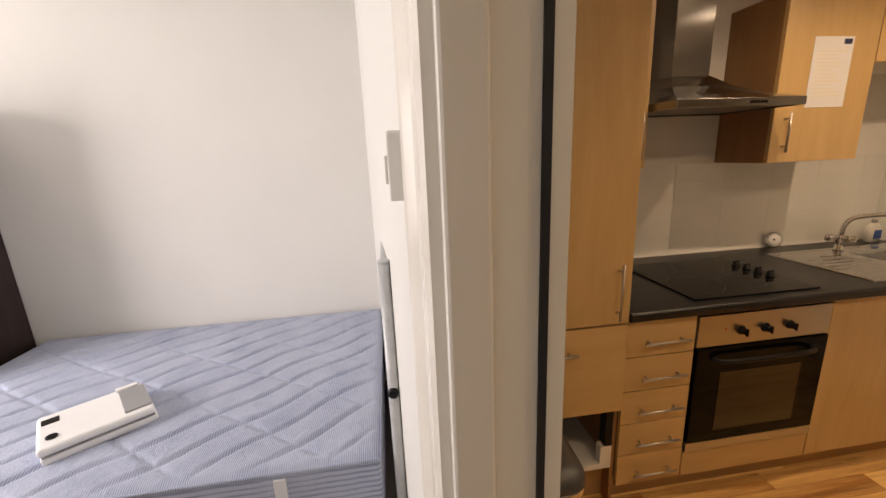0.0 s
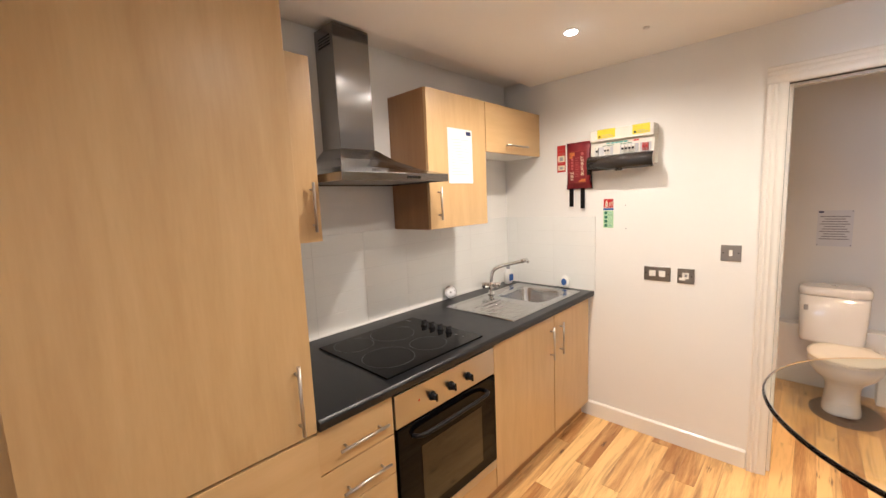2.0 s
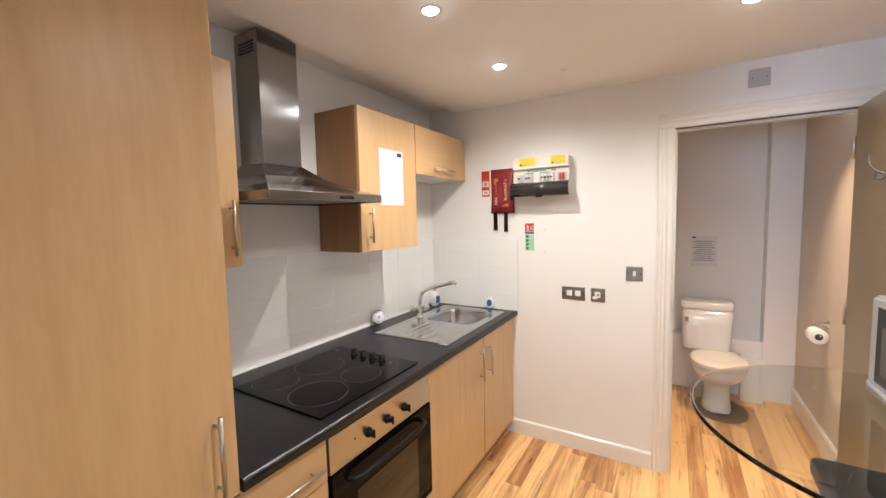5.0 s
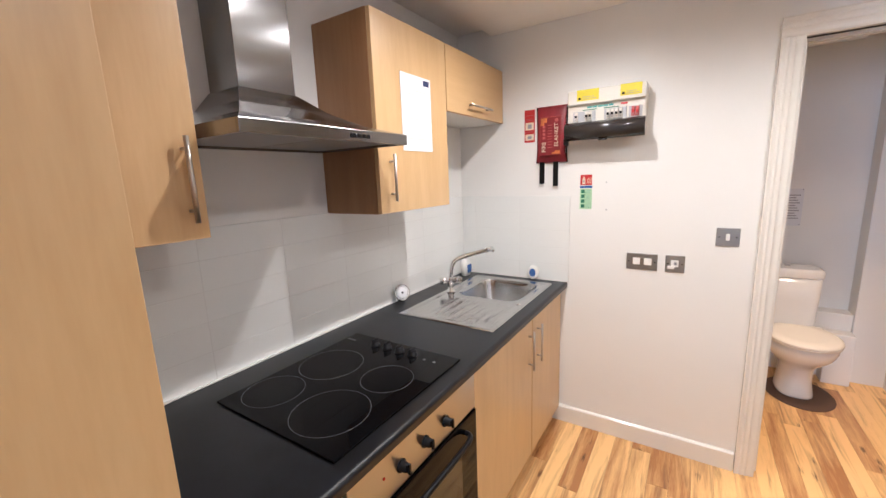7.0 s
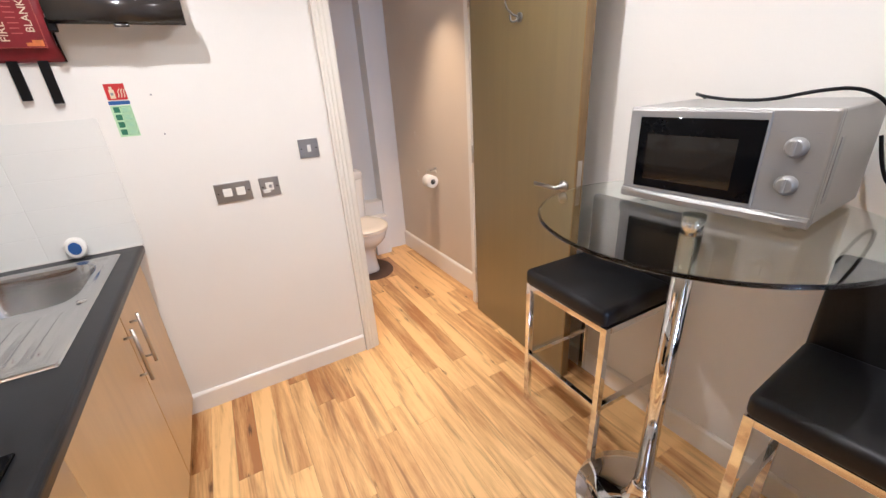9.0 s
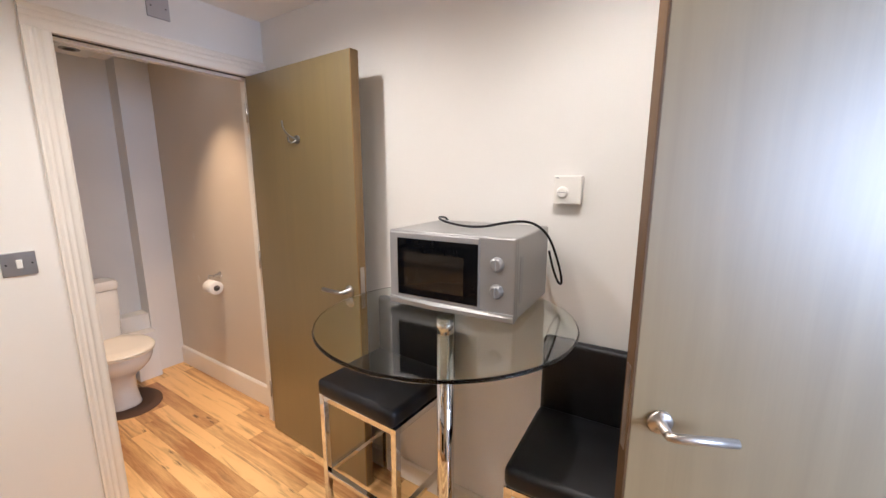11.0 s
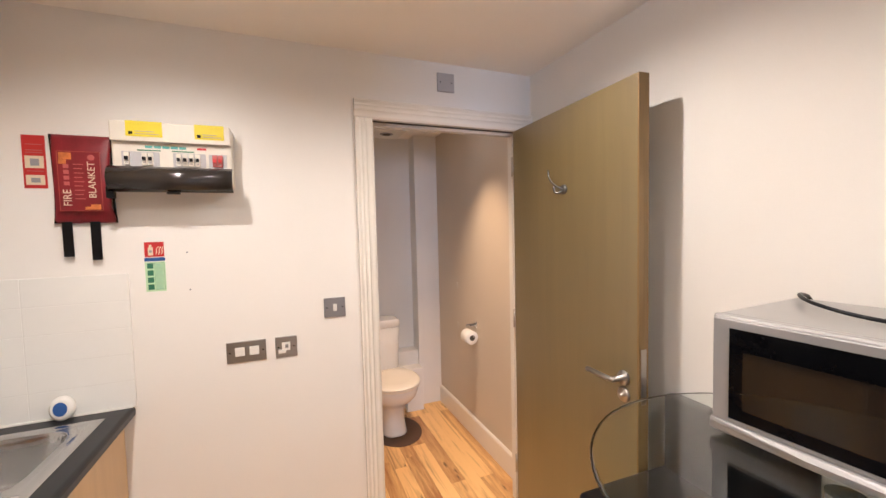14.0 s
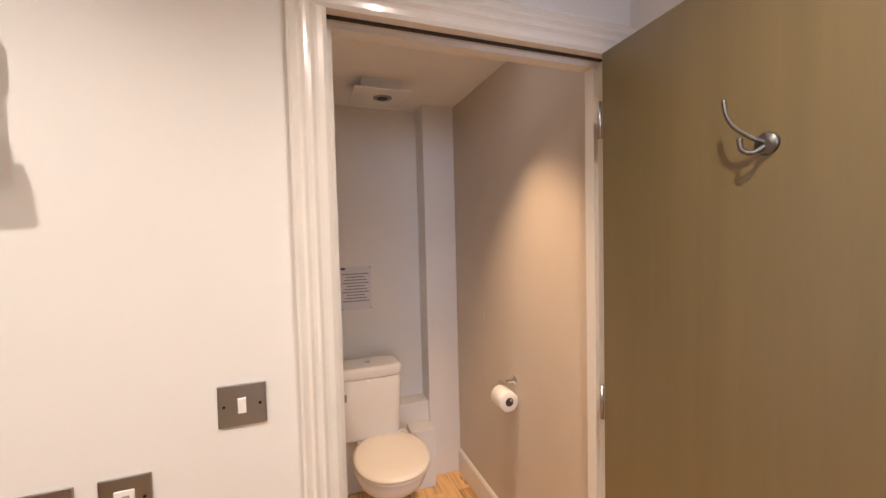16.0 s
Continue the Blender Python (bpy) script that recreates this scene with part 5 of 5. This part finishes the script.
cl = part("cistern_lid", loft(bmesh.new(), [oval(4.755, 0.825, z, rx, ry, 36, 5) for z, rx, ry in ((0.773, .104, .187), (0.778, .107, .190), (0.815, .107, .190), (0.828, .100, .182), (0.832, .085, .165))]), "ceramic", wc)
part("flush_button", lathe(bmesh.new(), [(0.020, 0), (0.020, 0.005), (0.016, 0.007)], (4.755, 0.825, 0.831), seg=20), "chrome", cl, "chrome flush button")
part("flush_lever", B(4.652, 4.660, 0.955, 0.98, 0.66, 0.70, bevel=0.002), "grey", wc)
# flat dark brown oval on the floor strips below the bowl
solid("floor_patch", loft(bmesh.new(), [oval(4.50, CY - 0.02, z, .235, .185, 40) for z in (0.0005, 0.0025)]), "patch_brown", "dark brown oval on the floor round the toilet", "floor patch")

rl = thing("toilet_roll_holder", "chrome roll holder on the toilet wall", "roll holder", (4.14, YR, 0.86))
part("rose", lathe(bmesh.new(), [(0.024, 0), (0.024, 0.005), (0.010, 0.008), (0.009, 0.045)], (4.13, YR, 0.855), (0, 1, 0), 22), "chrome", rl)
part("arm", tube(bmesh.new(), [(4.13, YR + 0.045, 0.855), (4.19, YR + 0.05, 0.853), (4.205, YR + 0.05, 0.80), (4.19, YR + 0.05, 0.785), (4.075, YR + 0.05, 0.785)], 0.005, 10, 2), "chrome", rl)
rings = []
roll = bmesh.new()
seg = 32
loft(roll, [[Vector((x, YR + 0.055 + r * math.cos(2 * math.pi * k / seg), 0.775 + r * math.sin(2 * math.pi * k / seg))) for k in range(seg)] for x, r in
            ((4.085, .020), (4.085, .044), (4.088, .047), (4.182, .047), (4.185, .044), (4.185, .020), (4.085, .020))], caps=False)
solid("toilet_roll", roll, "tissue", "part-used white toilet roll on its chrome holder", "toilet roll")
# solid dark plug stands for the shade inside the roll's hole
solid("roll_core", cyl(bmesh.new(), (4.0845, YR + 0.055, 0.775), (4.1855, YR + 0.055, 0.775), 0.0205, seg=20), "inside", "dark plug for the shaded hole of the toilet roll", "roll core")
for x, z in ((4.45, 1.10), (4.45, 0.78)):
    sp = bmesh.new()
    loft(sp, [[Vector((x + 0.016 * r * math.cos(a), YR + h, z + 0.028 * r * math.sin(a))) for a in [2 * math.pi * i / 20 for i in range(20)]] for r, h in ((1.0, 0.0), (0.8, 0.0015))])
    solid("filler_spot", sp, "scuff", "pale filler spot on the toilet wall", "wall patch")

fan = thing("extractor_fan", "square white ceiling fan with a dark round inlet", "fan", (4.61, 0.74, ZC))
part("housing", loft(bmesh.new(), [[Vector((4.61 + sx * w, 0.74 + sy * w, z)) for sx, sy in ((-1, -1), (1, -1), (1, 1), (-1, 1))] for w, z in ((0.10, ZC), (0.105, ZC - 0.05), (0.14, ZC - 0.062), (0.14, ZC - 0.068))], smooth=False), "white", fan)
part("inlet", lathe(bmesh.new(), [(0.050, -0.0682), (0.050, -0.0705), (0.030, -0.0715)], (4.60, 0.72, ZC), seg=24), "grey", fan, "grey round grille")
part("hub", lathe(bmesh.new(), [(0.030, -0.0715), (0.028, -0.073)], (4.60, 0.72, ZC), seg=20), "inside", fan)

nt = thing("toilet_notice", "white printed notice pinned above the toilet", "notice", (WCX, 0.83, 1.10))
part("sheet", B(WCX - 0.0016, WCX - 0.0002, 0.745, 0.938, 1.095, 1.368), "paper", nt)
part("logo_bar", B(WCX - 0.0024, WCX - 0.0016, 0.905, 0.932, 1.350, 1.362), "navy", nt)
for k in range(10):
    sh = 0.012 * (k * 5 % 3)
    part("text_line", B(WCX - 0.0022, WCX - 0.0016, 0.762 + sh, 0.924 - sh, 1.318 - 0.019 * k, 1.325 - 0.019 * k), "print", nt)
for y in (0.752, 0.932):
    for z in (1.104, 1.362):
        part("pin", cyl(bmesh.new(), (WCX - 0.004, y, z), (WCX - 0.0016, y, z), 0.004, seg=8), "print", nt)

# ---- bedroom ----
mat_ob = thing("mattress", "blue striped quilted bare mattress", "mattress", (-0.55, 2.58, 0.33))
MX0, MX1, MY0, MY1, MZ0, MZ1 = -1.58, 0.405, 1.915, 3.255, 0.335, 0.552
bm = bmesh.new()
nx, ny = 230, 170
top = []
for i in range(nx + 1):
    row = []
    for j in range(ny + 1):
        u, v = i / nx, j / ny
        x, y = MX0 + (MX1 - MX0) * u, MY0 + (MY1 - MY0) * v
        e = min(x - MX0, MX1 - x, y - MY0, MY1 - y)
        z = MZ1 - 0.02 * max(0.0, 1 - e / 0.035) ** 2
        wx, wy = x + 0.022 * noise.noise((x * 2.2, y * 2.2, 4)), y + 0.022 * noise.noise((x * 2.2, y * 2.2, 9))
        run, across = 0.80 * wx + 0.60 * wy, 0.80 * wy - 0.60 * wx
        swing = 0.010 * math.sin(2 * math.pi * run / 0.42)
        near = min(abs((across + swing) / 0.135 % 1.0 - 0.5) * 0.135, abs((0.55 * wx + 0.83 * wy + 0.4 * swing) / 0.27 % 1.0 - 0.5) * 0.27 + 0.004)
        z -= (0.016 * max(0.0, 1 - near / 0.022) ** 1.8 - 0.003) * min(1, e / 0.08) - 0.005 * noise.noise((x * 3, y * 3, 0))
        row.append(bm.verts.new((x, y, z)))
    top.append(row)
for i in range(nx):
    for j in range(ny):
        bm.faces.new((top[i][j], top[i + 1][j], top[i + 1][j + 1], top[i][j + 1])).smooth = True
part("quilted_top", bm, "ticking", mat_ob)
part("side_border", B(MX0, MX1, MY0, MY1, MZ0, MZ1 - 0.021, bevel=0.012), "border", mat_ob)
for z in (MZ1 - 0.018, MZ0 + 0.012):
    part("piping", tube(bmesh.new(), [(MX0, MY0, z), (MX1, MY0, z), (MX1, MY1, z), (MX0, MY1, z), (MX0, MY0, z)], 0.006, 8), "ticking", mat_ob)
part("carry_strap", B(0.06, 0.10, MY0 - 0.010, MY0 - 0.001, 0.40, 0.52, bevel=0.002), "paper", mat_ob)

bed = thing("bed_frame", "grey tubular metal bed frame", "bed", (-0.55, 2.58, 0))
for y in (1.93, 3.23):
    part("end_post", cyl(bmesh.new(), (0.468, y, 0), (0.468, y, 1.212), 0.019, seg=18), "galvanised", bed)
    part("post_cap", lathe(bmesh.new(), [(0.0195, 0), (0.0195, 0.006), (0.012, 0.010)], (0.468, y, 1.212), seg=18), "galvanised", bed)
    part("side_rail", B(MX0, 0.468, y - 0.012, y + 0.012, 0.29, 0.332), "galvanised", bed)
    part("leg", cyl(bmesh.new(), (MX0 + 0.03, y, 0), (MX0 + 0.03, y, 0.29), 0.018, seg=14), "galvanised", bed)
part("end_rail", tube(bmesh.new(), [(0.468, 3.23, 1.18), (0.468, 1.93, 1.18)], 0.016, 14), "galvanised", bed)
part("end_rail", cyl(bmesh.new(), (0.468, 1.93, 0.36), (0.468, 3.23, 0.36), 0.012, seg=14), "galvanised", bed)
part("end_bolt", lathe(bmesh.new(), [(0.018, 0), (0.018, 0.008), (0.010, 0.012)], (0.466, 1.912, 0.783), (-0.2, -0.98, 0), 16), "black", bed, "black bolt cap")
for k in range(7):
    part("slat", B(MX0 + 0.12 + 0.27 * k, MX0 + 0.18 + 0.27 * k, 1.942, 3.218, 0.312, 0.3335), "galvanised", bed)

ht = thing("white_appliance", "white plastic portable appliance lying on the mattress", "appliance", (0, 0, 0))
hb = bmesh.new()
box(hb, -0.165, 0.165, -0.130, 0.130, 0.0, 0.034, bevel=0.012, seg=3)
box(hb, -0.170, 0.160, -0.128, 0.134, 0.0335, 0.066, bevel=0.014, seg=3)
part("shell", hb, "appliance", ht)
part("seam", B(-0.160, 0.156, -0.1295, 0.1290, 0.0315, 0.0350), "grey", ht)
part("grey_panel", B(0.072, 0.156, -0.100, 0.100, 0.0655, 0.072, bevel=0.003), "grey", ht, "grey control panel")
part("white_flap", B(0.066, 0.140, 0.101, 0.128, 0.0655, 0.078, bevel=0.004), "appliance", ht)
part("dial", lathe(bmesh.new(), [(0.017, 0), (0.017, 0.005), (0.012, 0.007)], (-0.128, -0.062, 0.066), seg=20), "black", ht, "dark round dial")
part("display", B(-0.155, -0.105, 0.045, 0.088, 0.0655, 0.068, bevel=0.001), "smoke", ht, "dark display")
ht.matrix_basis = pose(-0.668, 2.280, MZ1 - 0.003, 0, 0, 37)

wd = thing("wardrobe", "dark brown wardrobe beyond the bed", "wardrobe", (-2.0, 2.95, 0))
part("carcass", B(-2.25, -1.66, 2.66, BEDY - 0.005, 0.03, 1.86, bevel=0.003), "brown", wd)
for x0 in (-2.248, -1.954):
    part("door", B(x0, x0 + 0.286, 2.640, 2.6595, 0.05, 1.84, bevel=0.002), "brown", wd)
part("plinth", B(-2.23, -1.68, 2.68, BEDY - 0.02, 0, 0.03), "brown", wd)

# ---- bin before the tall unit ----
bn = thing("pedal_bin", "dark grey plastic bin with a rounded lid and metal band", "bin", (0.93, 1.86, 0))
part("bucket", loft(bmesh.new(), [oval(0.925, 1.86, z + 0.035 * (z > 0.02), rx, ry, 36, 4) for z, rx, ry in ((0, .105, .13), (0.01, .11, .135), (0.42, .125, .155), (0.43, .122, .15))]), "bin", bn)
part("band", loft(bmesh.new(), [oval(0.925, 1.86, z + 0.035 * (z > 0.02), rx, ry, 36, 4) for z, rx, ry in ((0.431, .126, .156), (0.435, .128, .158), (0.455, .128, .158), (0.458, .126, .156))]), "chrome", bn, "polished metal band")
part("lid", loft(bmesh.new(), [oval(0.925, 1.86, z + 0.035 * (z > 0.02), rx, ry, 36, 4) for z, rx, ry in ((0.459, .127, .157), (0.465, .131, .161), (0.490, .129, .159), (0.512, .112, .142), (0.520, .08, .11))]), "bin", bn)

# ---- wooden handle in the corner beside the tall unit ----
bh = thing("broom_handle", "pale wooden broom handle standing against the partition wall", "broom handle", (0.686, 1.955, 0))
foot, head = Vector((0.686, 1.955, 0.0)), Vector((0.701, 1.940, 1.310))
bm, axis = bmesh.new(), (head - foot).normalized()
lathe(bm, [(0.0118, 0.0), (0.0122, 0.02), (0.0122, (head - foot).length - 0.010), (0.0100, (head - foot).length - 0.003), (0.0050, (head - foot).length)], foot, axis, 18)
part("stick", bm, "bare_wood", bh)

# ---- wall tiles and floor strips, piece by piece ----
mesh_cache = {}


def piece(name, lx, ly, lz, mat, at, parent, bevel=0.0015):
    key = (round(lx, 3), round(ly, 3), round(lz, 3), mat)
    if key not in mesh_cache:
        bm = bmesh.new()
        box(bm, -lx / 2, lx / 2, -ly / 2, ly / 2, -lz / 2, lz / 2, bevel=bevel, seg=1)
        me = bpy.data.meshes.new(name)
        bmesh.ops.recalc_face_normals(bm, faces=bm.faces)
        bm.to_mesh(me)
        bm.free()
        me.materials.append(M[mat])
        mesh_cache[key] = me
    ob = new(name, mesh_cache[key])
    ob.location, ob.parent = Vector(at) - root_place(parent), parent
    return ob


back_bed = setting("tile_bed_back", B(1.369, XE - 0.0088, YB - 0.0088, YB, WT, 1.415), "grout", "glossy white wall tiles behind the hob and sink", "wall tiles")
end_bed = setting("tile_bed_end", B(XE - 0.0088, XE, 2.022, YB - 0.0088, WT, 1.415), "grout", "glossy white wall tiles beside the sink", "wall tiles")
setting("sealant_bead", B(1.369, XE - 0.012, YB - 0.019, YB - 0.010, WT + 0.0005, WT + 0.007, bevel=0.002), "grout", "white silicone bead along the worktop", "sealant")
xs = [1.369] + [1.445 + 0.3025 * k for k in range(7)] + [XE - 0.0105]
for r in range(5):
    z0 = WT + 0.003 + 0.1012 * r
    for a, b in zip(xs, xs[1:]):
        if b - a > 0.02:
            jig = random.uniform(-0.0004, 0.0004)
            piece("tile", b - a - 0.0012, 0.005, 0.1000, "tile", ((a + b) / 2, YB - 0.0072 + jig, z0 + 0.0496), back_bed, 0.0007)
    ys = [YB - 0.0105, YB - 0.105, YB - 0.4075, 2.022]
    for a, b in zip(ys, ys[1:]):
        piece("tile", 0.005, a - b - 0.0012, 0.1000, "tile", (XE - 0.0072, (a + b) / 2, z0 + 0.0496), end_bed, 0.0007)

SW = 0.094
rng = random.Random(7)


def strips(x0, x1, y0, y1):
    y = y0
    while y < y1 - 0.004:
        w = min(SW, y1 - y)
        x = x0 - rng.choice((0.0, 0.12, 0.25, 0.37, 0.5))
        while x < x1:
            n = rng.choice((0.48, 0.60, 0.72, 0.90, 1.10, 1.24))
            a, b = max(x, x0), min(x + n, x1)
            if b - a > 0.01:
                piece("floor_strip", b - a - 0.0006, w - 0.0006, 0.010, "plank", ((a + b) / 2, y + w / 2, -0.005 + rng.uniform(-0.0003, 0.0)), ground, 0.0006)
            x += n
        y += SW


strips(PX0 + 0.001, WCX, YR, YR + 9 * SW)
strips(PX0 + 0.001, XE + 0.002, YR + 9 * SW, 2.16)
strips(XE + 0.002, WCX, YR + 9 * SW, 1.30)
